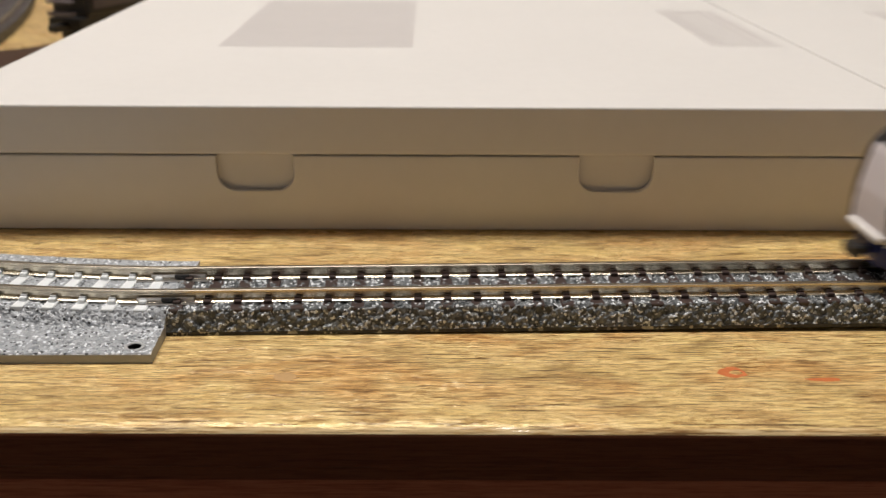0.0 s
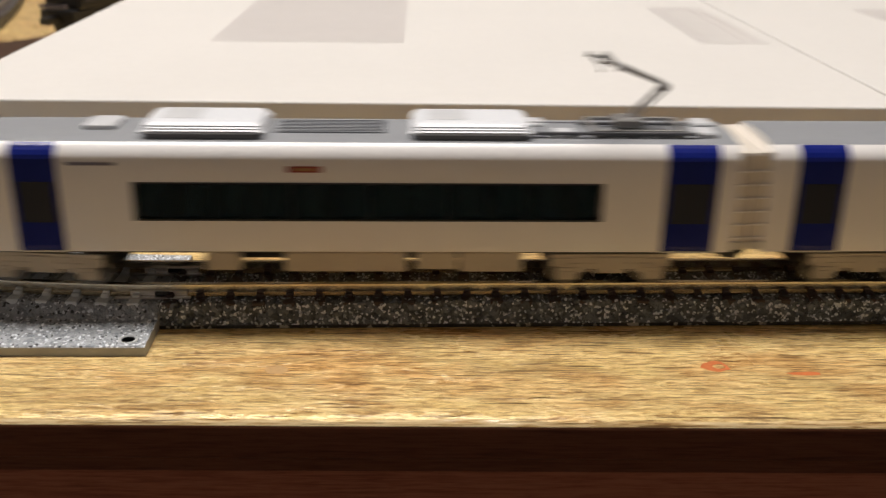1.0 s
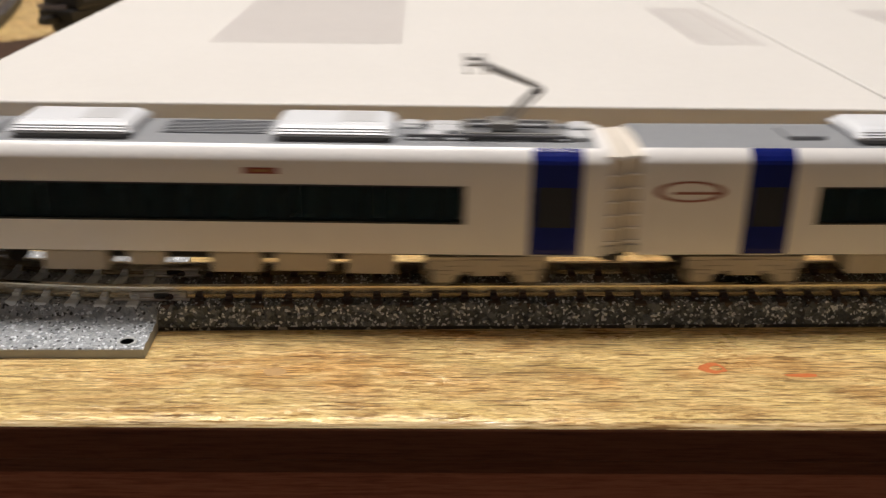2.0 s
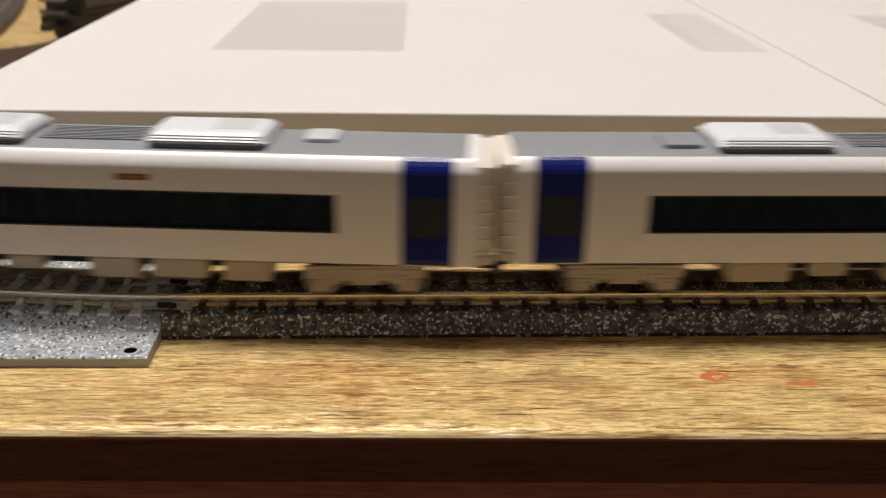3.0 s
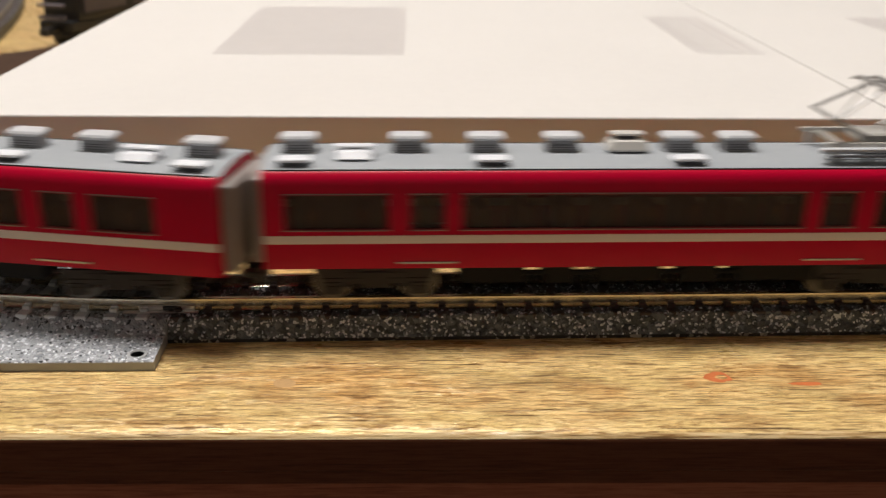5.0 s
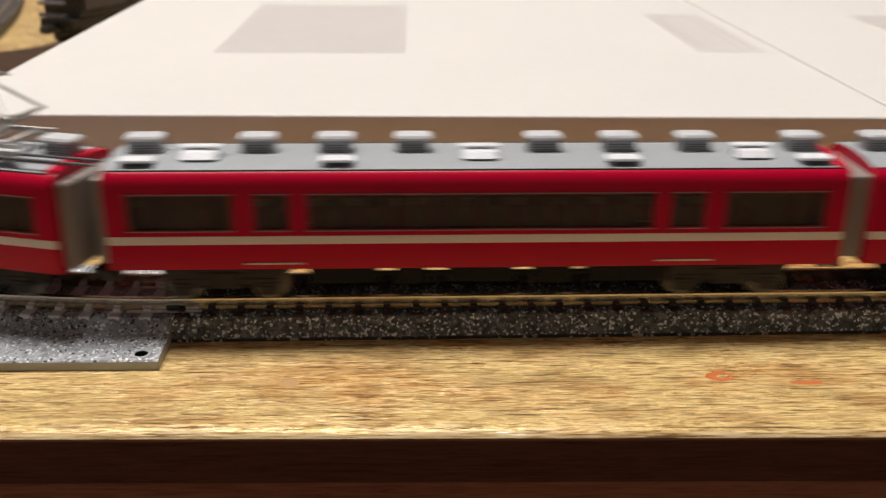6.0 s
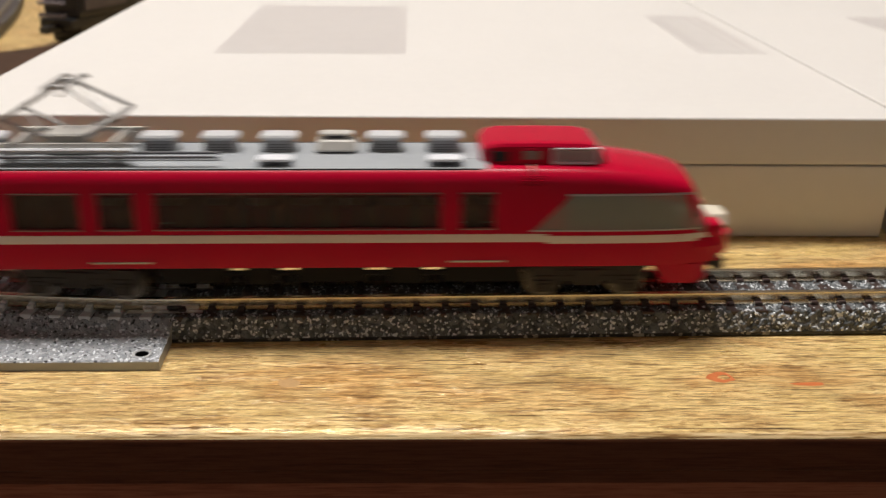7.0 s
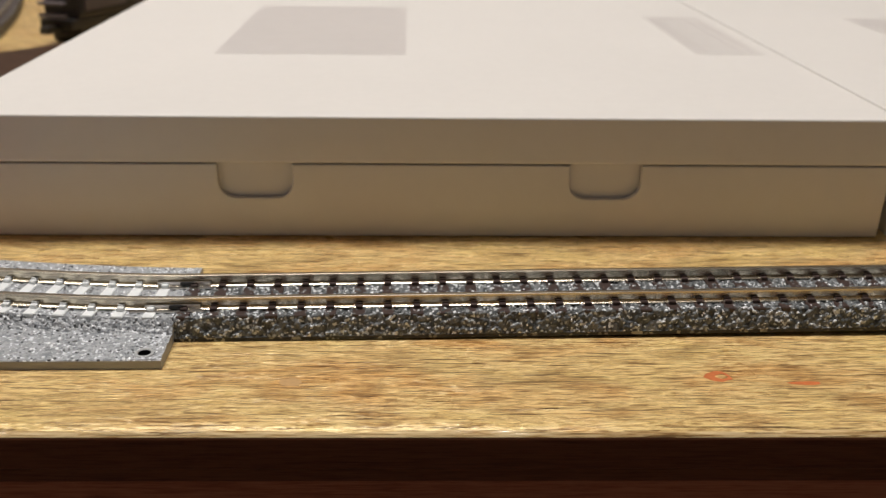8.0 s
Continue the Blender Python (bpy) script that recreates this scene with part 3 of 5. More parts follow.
def marks():
    def blot(name, cx, cy, rx, ry, seed, material, label, ring=0.0):
        bm = bmesh.new()
        out, inn = [], []
        for k in range(40):
            w = 2 * math.pi * k / 40
            f = 1 + 0.35 * noise.noise(Vector((math.cos(w) * 1.5 + seed, math.sin(w) * 1.5, seed)))
            out.append((cx + rx * f * math.cos(w), cy + ry * f * math.sin(w), 0.02))
            inn.append((cx + 0.25 * rx + ring * rx * f * math.cos(w), cy + ring * ry * f * math.sin(w), 0.02))
        if ring:
            loft(bm, [out, inn], caps=False)
        else:
            bm.faces.new([bm.verts.new(p) for p in out])
        tagged(part(name, bm, material), label, "stain", "stains on the table")
    blot("ink_mark", 48.0, 133.6, 2.1, 1.5, 1.0, M_INK, "small orange ink mark on the table top", 0.45)
    blot("ink_mark", 61.0, 131.5, 2.9, 0.5, 4.0, M_INK, "thin orange ink stroke on the table top")
    blot("stain", -18.0, 132.2, 1.8, 1.2, 7.0, M_STAIN, "faint pink stain on the table top")


def background_clutter():
    # dark flat slab with a curved end beside the boxes
    bm = bmesh.new()
    outline = [(-165, 292), (-99, 292), (-99, 424), (-124, 408), (-144, 392), (-156, 379), (-165, 373)]
    loft(bm, [[(-130 + (x + 130) * k, 350 + (y - 350) * k, z) for x, y in outline] for k, z in ((1.0, 0.0), (1.0, 3.2), (0.985, 4.0))])
    tagged(part("dark_board", bm, M_DARK_SLAB), "dark brown flat slab with a curved end, on the table", "board")
    # a curve of spare track
    t = thing("spare_track", "loose curved model track lying on the table", "track")
    cx, cy = -1067, 250

    def arc(r, w, z0, z1):
        bm = bmesh.new()
        angles = [9.5 + 0.5 * k for k in range(28)]
        loft(bm, [[(cx + q * math.cos(radians(a)), cy + q * math.sin(radians(a)), z) for q, z in ((r - w, z0), (r - w, z1), (r + w, z1), (r + w, z0))] for a in angles])
        return bm
    part("bed", arc(900, 9.2, 0, 4.0), M_BED_DARK, t)
    for r in (895.2, 904.8):
        part("rail", arc(r, 0.6, 4.0, 6.1), M_RAIL, t)
    first = None
    for k in range(43):
        a = 9.7 + k * 0.306
        m = Matrix.LocRotScale(Vector((cx + 900 * math.cos(radians(a)), cy + 900 * math.sin(radians(a)), 0)) * MM, Euler((0, 0, radians(a + 90))), None)
        if first is None:
            first = part("sleeper", boxes((-1.1, 1.1, -8.5, 8.5, 3.2, 4.3, 0.1, 1)), M_TIE, t)
            first.matrix_basis = m
        else:
            share(first, m)
    # black wagon standing behind the box
    w = thing("wagon", "black model wagon standing behind the white box", "model wagon")
    sp = Matrix.LocRotScale(Vector((-0.1355, 0.440, 0)), Euler((0, 0, radians(70))), None)
    w.matrix_basis = sp
    part("chassis", boxes((-28, 60, -8, 8, 7, 11, 0.6, 2)), M_BLACK, w)
    part("body", boxes((-24, 58, -8.6, 8.6, 11, 26, 1.2, 2)), M_GREYBLACK, w)
    for y in (-9.0, 8.5):
        part("panel", boxes((-20, 8, y, y + 0.5, 14, 20, 0.1, 1), (14, 50, y, y + 0.5, 14, 20, 0.1, 1)), M_GREYMAUVE, w, "mauve grey side panels")
    part("end_step", boxes((-31, -27.5, -6, 6, 12, 13.5, 0.3, 1), (-31, -27.5, -6, 6, 17, 18.2, 0.3, 1)), M_GREYMAUVE, w)
    for x in (-18, -8, 40, 50):
        bm = bmesh.new()
        rod(bm, (x, -7, 4.2), (x, 7, 4.2), 4.2, 20)
        part("wheel", bm, M_BLACK, w)
    part("coupler", boxes((-36, -27, -2, 2, 6, 9, 0.4, 2)), M_BLACK, w)


# ---- trains ----
CARS = []       # (car, left end of the car along the line at the reference moment, length, pivots, bogies)


def interp(table, x):
    for (a, p), (b, q) in zip(table, table[1:]):
        if x <= b:
            k = max(0.0, (x - a) / (b - a))
            return tuple(m + (n - m) * k for m, n in zip(p, q))
    return table[-1][1]


class CarShape:
    """The outer skin of a car: a half section from sill to roof centre, narrowed and lowered along a nose."""

    def __init__(self, half, sill, top, nose):
        self.half, self.sill, self.top, self.nose = half, sill, top, nose

    def ring(self, x, grow=0.0):
        w, zt = interp(self.nose, x)
        k = (zt - self.sill) / (self.top - self.sill)
        pts = [((y + grow) * w, self.sill + (z - self.sill) * (k if z > 19.5 else 1 + (k - 1) * 0.5 * (z - self.sill) / (19.5 - self.sill))) for y, z in self.half]
        return [(x, -y, z) for y, z in pts] + [(x, y, z) for y, z in reversed(pts[:-1])]

    def width(self, x):
        return interp(self.nose, x)[0] * max(y for y, z in self.half)


def strip(bm, xs, y_of, z0, z1, thick=0.12, slant=0.0, side=-1, slant_end=0.0):
    """A thin plate along one side wall, from z0 to z1; slant moves its first upper corner ahead."""
    rings = []
    for i, x in enumerate(xs):
        xt = x + slant * (1 - i / (len(xs) - 1)) + slant_end * i / (len(xs) - 1)
        y, yt = side * y_of(x), side * y_of(xt)
        rings.append([(x, y, z0), (xt, yt, z1), (xt, yt - side * thick, z1), (x, y - side * thick, z0)])
    loft(bm, rings)
    return bm


def bogie_mesh(bm, dark):
    for s in (-1, 1):
        y = s * 6.6
        a, b = min(y, y + s * 0.9), max(y, y + s * 0.9)
        loft(bm, [[(-10.0, yy, 11.9), (-9.2, yy, 10.6), (-8.0, yy, 8.6), (-5.4, yy, 8.4), (-3.6, yy, 9.4), (3.6, yy, 9.4), (5.4, yy, 8.4), (8.0, yy, 8.6), (9.2, yy, 10.6), (10.0, yy, 11.9)] for yy in (a + 0.15, b - 0.15)])
        box(bm, -8.6, 8.6, a, b, 9.3, 10.6, 0.3, 1)
        box(bm, -2.6, 2.6, a - 0.1, b + 0.1, 8.6, 11.6, 0.25, 1)
        for x in (-7.0, 7.0):
            box(bm, x - 1.7, x + 1.7, a - 0.15, b + 0.15, 7.5, 9.9, 0.3, 1)
            box(bm, x - 0.8, x + 0.8, a - 0.3, b + 0.3, 8.0, 9.2, 0.2, 1)
        for x in (-4.2, 4.2):
            rod(bm, (x, (a + b) / 2, 9.0), (x, (a + b) / 2, 11.4), 0.7, 10)
        if not dark:
            box(bm, -9.6, -6.2, a, b, 9.8, 11.4, 0.2, 1)
            box(bm, 6.2, 9.6, a, b, 9.8, 11.4, 0.2, 1)
    box(bm, -2.0, 2.0, -6.6, 6.6, 9.4, 11.6)
    return bm


def make_car(name, label, length, left, flip, pivots, dark):
    car = thing(name, label, "train car", "cars of the passing model trains")
    turn = Matrix.Diagonal((-1, 1, 1, 1)) if flip else Matrix.Identity(4)
    shift = turn @ Matrix.Translation((-length / 2, 0, -RAIL_TOP))

    def put(part_name, bm, material, parent=None, label="", smooth=False):
        bm.transform(shift)
        return part(part_name, bm, material, parent or car, label, smooth)
    bogies = []
    piv = [(length - p if flip else p) - length / 2 for p in pivots]
    for p in sorted(piv):
        bm = bogie_mesh(bmesh.new(), dark)
        bm.transform(Matrix.Translation((0, 0, -RAIL_TOP)))
        bg = part("bogie", bm, M_BOGIE_DARK if dark else M_BOGIE, car, "dark bogie" if dark else "pale grey bogie")
        bg.matrix_basis = Matrix.Translation((p * MM, 0, 0))
        for x in (-7.0, 7.0):
            bm = bmesh.new()
            for s in (-1, 1):
                rod(bm, (0, s * 4.5, 0), (0, s * 5.6, 0), 2.85, 24)
                rod(bm, (0, s * 4.2, 0), (0, s * 4.5, 0), 3.2, 24)
            rod(bm, (0, -6.4, 0), (0, 6.4, 0), 0.5, 8)
            bm.transform(Matrix.Translation((x, 0, 2.85)))
            part("wheelset", bm, M_WHEEL, bg, "dark steel wheels on an axle")
        bogies.append(bg)
    CARS.append((car, left, length, sorted(piv), bogies))
    return car, put


def skin(put, shape, stations, windows, z0, z1, roof_from, paint, roof_paint, front=None, smooth=True):
    """Body shell with open windows; roof_from: ring index from which the roof paint begins."""
    n = len(shape.half)
    xs = sorted(set(stations + [x for w in windows for x in w]))
    wj = [j for j in range(n - 1) if shape.half[j][1] == z0 and shape.half[j + 1][1] == z1]
    wj += [2 * n - 3 - j for j in wj]

    def pick(i, j):
        x = (xs[i] + xs[i + 1]) / 2
        if j in wj and any(a < x < b for a, b in windows):
            return None
        if front and front(x, j):
            return None
        return 1 if roof_from <= j <= 2 * n - 3 - roof_from and x < roof_limit(shape) else 0
    bm = bmesh.new()
    loft(bm, [shape.ring(x) for x in xs], pick=pick, closed=True)
    if front:
        bm.faces.ensure_lookup_table()
        bmesh.ops.delete(bm, geom=[bm.faces[-1]], context="FACES_ONLY")
    ob = put("body", bm, [paint, roof_paint])
    if smooth:
        for p in ob.data.polygons:
            p.use_smooth = abs(p.normal.x) < 0.9
        ob.data.set_sharp_from_angle(angle=radians(28))
    if front:
        bm = bmesh.new()
        loft(bm, [shape.ring(x, 0.0) for x in xs], caps=False, pick=lambda i, j: 0 if front((xs[i] + xs[i + 1]) / 2, j) else None)
        bmesh.ops.delete(bm, geom=[v for v in bm.verts if not v.link_faces], context="VERTS")
        bm.faces.new([bm.verts.new(p) for p in shape.ring(xs[-1])])
        return bm
    return None


def hood(at, rows_):
    """A rounded-off rectangular hood on the roof: rows of half length, half width and height."""
    bm = bmesh.new()
    rings = []
    for a, b, z in rows_:
        c = min(a, b) * 0.22
        rings.append([(at[0] + p, at[1] + q, z) for p, q in ((a, -b + c), (a, b - c), (a - c, b), (-a + c, b), (-a, b - c), (-a, -b + c), (-a + c, -b), (a - c, -b))])
    return loft(bm, rings)


def roof_limit(shape):
    return shape.roof_end


def panes(put, windows, y, z0, z1, glass, frame_mat, step, seats, inset=0.35, rails=None):
    for a, b in windows:
        n = max(1, round((b - a) / step))
        for s in (-1, 1):
            for k in range(n):
                x0, x1 = a + (b - a) * k / n, a + (b - a) * (k + 1) / n
                put("window_pane", boxes((x0 + 0.1, x1 - 0.1, min(s * (y - inset), s * (y - inset - 0.3)), max(s * (y - inset), s * (y - inset - 0.3)), z0 - 0.1, z1 + 0.1)), glass)
            bm = bmesh.new()
            t = 0.28
            ya, yb = min(s * (y - 0.5), s * (y + 0.05)), max(s * (y - 0.5), s * (y + 0.05))
            box(bm, a - t, b + t, ya, yb, z0 - t, z0, 0)
            box(bm, a - t, b + t, ya, yb, z1, z1 + t, 0)
            box(bm, a - t, a, ya, yb, z0, z1, 0)
            box(bm, b, b + t, ya, yb, z0, z1, 0)
            put("window_frame", bm, frame_mat)
            if rails:
                for za, zb in ((z0 - t, z0 - t + 0.14), (z1 + t - 0.14, z1 + t)):
                    put("window_rail", boxes((a - t, b + t, min(s * (y + 0.05), s * (y + 0.13)), max(s * (y + 0.05), s * (y + 0.13)), za, zb)), rails)
        bm = bmesh.new()
        m = max(1, int((b - a) / 6.3))
        for k in range(m):
            x = a + (k + 0.5) * (b - a) / m
            for yy in (-5.2, 5.2):
                box(bm, x - 0.9, x + 0.9, yy - 2.6, yy + 2.6, 13.5, z0 + 2.9 + (k % 3) * 0.25, 0.3, 1)
        put("seats", bm, seats)


def coupler(put, x, d, material=None):
    bm = boxes((min(x, x + d * 4.2), max(x, x + d * 4.2), -0.9, 0.9, 9.4, 10.6, 0.2, 1), (min(x + d * 2.6, x + d * 4.6), max(x + d * 2.6, x + d * 4.6), -1.9, 1.9, 9.0, 11.0, 0.3, 1))
    put("coupler", bm, material or M_BLACK)


WHITE_HALF = [(8.4, 12.7), (9.1, 13.0), (9.2, 14.0), (9.2, 18.4), (9.2, 24.1), (9.2, 28.0), (9.0, 28.6), (8.55, 29.25), (7.95, 29.8), (7.35, 30.2), (7.2, 30.28), (4.0, 30.7), (0.0, 30.86)]
RED_HALF = [(8.5, 12.5), (9.05, 12.7), (9.15, 13.6), (9.15, 19.4), (9.15, 25.0), (9.1, 26.5), (8.9, 27.4), (8.4, 28.2), (7.7, 28.65), (7.6, 28.7), (4.0, 29.25), (0.0, 29.45)]


def white_car(left, flip, end, pantograph, label, crest=False):
    L = 130.0
    pivots = (21.2, 111.0 if end else 108.8)
    car, put = make_car("white_train_car", label, L, left, flip, pivots, False)
    nose = [(0, (0.985, 30.76)), (2.4, (0.985, 30.76)), (3.4, (1.0, 30.86))]
    if end:
        nose += [(117.5, (1.0, 30.86)), (121.0, (1.0, 30.78)), (123.2, (0.99, 30.4)), (125.0, (0.975, 29.35)), (126.4, (0.96, 27.6)), (127.2, (0.93, 25.0)), (127.9, (0.89, 22.0)), (128.6, (0.80, 18.8))]
        windows = [(23.8, 95.7)]
        doors = [(5.6, 13.8), (107.0, 114.1)]
    else:
        nose += [(126.6, (1.0, 30.86)), (127.6, (0.985, 30.76)), (130, (0.985, 30.76))]
        windows = [(31.0 if crest else 26.6, 105.0)]
        doors = [(19.3, 26.6) if crest else (6.8, 14.6), (115.4, 123.4)]
    sh = CarShape(WHITE_HALF, 12.7, 30.86, nose)
    sh.roof_end = 121.0 if end else 125.5
    n = len(WHITE_HALF)
    st = [2.4, 3.4, 5.0] + ([60, 117.5, 119, 121.0, 121.9, 122.4, 123.2, 124.0, 124.6, 125.5, 126.2, 126.8, 127.3, 127.7, 128.1, 128.6] if end else [60, 125.5, 126.6, 127.6])
    front = (lambda x, j: (x > 125.5 and 2 <= j <= 2 * n - 5) or (x > 124.6 and 5 <= j <= 2 * n - 8) or (x > 123.2 and 6 <= j <= 2 * n - 9) or (x > 121.9 and 7 <= j <= 2 * n - 10)) if end else None
    glass = skin(put, sh, st, windows, 18.4, 24.1, 9, M_WHITE, M_ROOF, front)
    if glass:
        put("windscreen", glass, M_BLACK_GLASS, smooth=True, label="dark wrap-round windscreen")
        put("cab_screen", boxes((121.5, 122.0, -7.5, 7.5, 13, 29)), M_BLACK)
        for s in (-1, 1):
            put("headlight", boxes((127.0, 128.3, min(s * 4.2, s * 6.6), max(s * 4.2, s * 6.6), 16.6, 17.8, 0.3, 2)), M_LAMP)
            put("cab_window", boxes((120.4, 123.8, min(s * 9.0, s * 9.24), max(s * 9.0, s * 9.24), 20.2, 25.0, 0.1, 1)), M_CABWIN, label="grey cab side window")
        bm = bmesh.new()
        loft(bm, [[(x, -w, z), (x + 0.25, -w + 0.7, z), (x + 0.25, w - 0.7, z), (x, w, z), (x - 2.2, w, z), (x - 2.2, -w, z)] for x, w, z in ((128.6, 6.4, 13.6), (128.55, 6.4, 16.5), (128.3, 6.3, 19.5), (127.45, 6.2, 23.5), (126.95, 6.0, 25.6), (126.4, 5.7, 27.0))])
        put("front_panel", bm, M_NOSE_SHADED, label="white gangway panel on the nose, coloured as in shade")
        put("front_lip", boxes((126.0, 129.6, -6.0, 6.0, 12.7, 14.0, 0.6, 2)), M_WHITE, label="white lip under the nose")
        bm = bmesh.new()
        loft(bm, [[(x, -w, 8.6), (x, -w * 1.06, 10.4), (x, -w, 12.75), (x, w, 12.75), (x, w * 1.06, 10.4), (x, w, 8.6)] for x, w in ((121.3, 6.9), (124.5, 6.9), (126.8, 6.2), (128.2, 4.8))])
        put("front_skirt", bm, M_NAVY, label="deep blue front skirt")
        coupler(put, 127, 1)
    else:
        coupler(put, 127, 1)
        put("gangway", boxes((126.5, 129.95, -8.8, 8.8, 13.2, 29.4, 0.6, 2)), M_BELLOWS, label="beige gangway bellows")
    put("gangway", boxes((0.05, 3.0, -8.8, 8.8, 13.2, 29.4, 0.6, 2)), M_BELLOWS, label="beige gangway bellows")
    for xa in (0.4,) if end else (0.4, 126.8):
        for s in (-1, 1):
            for k in range(6):
                put("bellows_rib", boxes((xa, xa + 2.5, min(s * 8.7, s * 9.05), max(s * 8.7, s * 9.05), 15.2 + k * 2.2, 15.5 + k * 2.2)), M_WHITE)
            put("jumper_box", boxes((xa, xa + 2.4, min(s * 8.7, s * 9.15), max(s * 8.7, s * 9.15), 13.4, 14.8, 0.15, 1)), M_CREAM_GREY)
    coupler(put, 3, -1)
    panes(put, windows, 9.2, 18.4, 24.1, M_GLASS, M_BLACK, 12.4, M_SEAT)
    # sliding doors with their blue livery bands over the eaves
    for a, b in doors:
        for s in (0, 1):
            rows_ = [sh.ring(x, 0.09) for x in (a, (a + b) / 2, b)]
            sel = list(range(1, 10)) if s == 0 else list(range(2 * n - 2, 2 * n - 11, -1))
            bm = bmesh.new()
            loft(bm, [[r[j] for j in sel] for r in rows_], closed=False, caps=False)
            bmesh.ops.solidify(bm, geom=list(bm.faces), thickness=0.05)
            d = put("door", bm, M_BLUE, label="deep blue sliding door band")
            y = -9.33 if s == 0 else 9.2
            put("door_window", boxes((a + 0.8, b - 0.8, y, y + 0.13, 17.8, 24.4, 0.05, 1)), M_GLASS_DARK, d, "dark door window")
            put("door_step", boxes((a - 0.2, b + 0.2, y, y + 0.15, 12.95, 13.2)), M_STEEL, d)
    # roof equipment
    for a in (34.2, 75.7) if end else (36.5 if crest else 34.4, 74.9):
        bm = bmesh.new()
        loft(bm, [[(x, -w, 31.2), (x, -w, 31.45), (x, -w * 0.72, zt - 0.25), (x, -w * 0.6, zt), (x, w * 0.6, zt), (x, w * 0.72, zt - 0.25), (x, w, 31.45), (x, w, 31.2)] for x, w, zt in ((a + 0.4, 6.2, 31.7), (a + 0.9, 6.4, 32.5), (a + 1.8, 6.5, 32.85), (a + 17.8, 6.5, 32.85), (a + 18.7, 6.4, 32.5), (a + 19.2, 6.2, 31.7))])
        unit = put("air_conditioner", bm, M_AC, label="silver white roof air conditioner")
        for k in range(3):
            z, y = 31.5 + k * 0.32, -6.45 + k * 0.5
            put("louvre", boxes((a + 1.2, a + 18.4, y - 0.04, y + 0.3, z, z + 0.1)), M_UNIT_DARK, unit)
        put("fan_grille", boxes((a + 10.5, a + 16.5, -3.2, 3.2, 32.82, 32.93, 0.05, 1)), M_UNIT, unit)
        put("base_frame", boxes((a + 1.4, a + 18.2, -5.9, 5.9, 30.0, 31.25)), M_UNIT_DARK, unit)
    put("vent_box", boxes((26.5, 32.5, -4.5, 2.0, 30.2, 31.35, 0.3, 2)), M_ROOF)
    put("vent_box", boxes((99.5, 104.5, -2.5, 4.0, 30.2, 31.5, 0.3, 2)), M_UNIT)
    for k in range(9):
        y = -3.6 + k * 0.9
        put("roof_rib", boxes((57.5, 74.5 if end else 74.0, y, y + 0.35, 30.3, 30.98)), M_ROOF)
    if pantograph:
        single_arm(put, 18.5 if end else 111.5, -1 if end else 1)
    # logo over the windows and small lettering, as plain bars
    mid = 69.6 if end else 73.8
    for s in (-1, 1):
        y0, y1 = min(s * 9.1, s * 9.27), max(s * 9.1, s * 9.27)
        em = put("emblem", boxes((mid - 2.6, mid + 2.6, y0, y1, 26.0, 27.0, 0.03, 1)), M_EMBLEM, label="small red and gold emblem")
        put("emblem_bar", boxes((mid - 1.5, mid + 1.5, min(s * 9.27, s * 9.3), max(s * 9.27, s * 9.3), 26.3, 26.7)), M_GOLD, em)
        if end:
            put("lettering_bar", boxes((98.2, 105.5, y0, y1, 27.0, 27.5)), M_LETTER, label="grey lettering bar")
    if crest:
        for s in (-1, 1):
            bm = bmesh.new()
            def oval(k):
                return [(10.2 + k * 5.6 * math.cos(w * math.pi / 20), s * 9.26, 23.6 + k * 1.75 * math.sin(w * math.pi / 20)) for w in range(40)]
            loft(bm, [oval(1.0), oval(0.8)], caps=False)
            for z in (23.35,):
                box(bm, 7.6, 15.0, min(s * 9.2, s * 9.27), max(s * 9.2, s * 9.27), z - 0.2, z + 0.2)
            put("crest", bm, M_CREST, label="thin grey red oval crest")
    # under the floor
    put("floor_pan", boxes((6, L - 12 if end else L - 6, -7.6, 7.6, 12.2, 12.9)), M_BLACK)
    gear = ((38.0, 48.2, 9.0), (51.5, 57.5, 10.0), (64.8, 72.8, 8.9), (75.0, 84.0, 9.2), (86.6, 94.2, 8.9)) if not (pantograph and end) else ((35.5, 45.5, 9.0), (46, 52.5, 9.4), (54.0, 73.5, 9.0), (80.5, 86.0, 9.2))
    for a, b, z in gear:
        put("equipment_box", boxes((a, b, -7.9, 7.9, z, 12.4, 0.25, 1)), M_BOGIE)
    for k, (a, b, z) in enumerate(gear[:-1]):
        put("pipe", rod(bmesh.new(), (b - 0.5, -5.5, 11.0), (gear[k + 1][0] + 0.5, -5.5, 11.0), 0.5), M_BOGIE_DARK)
    return car


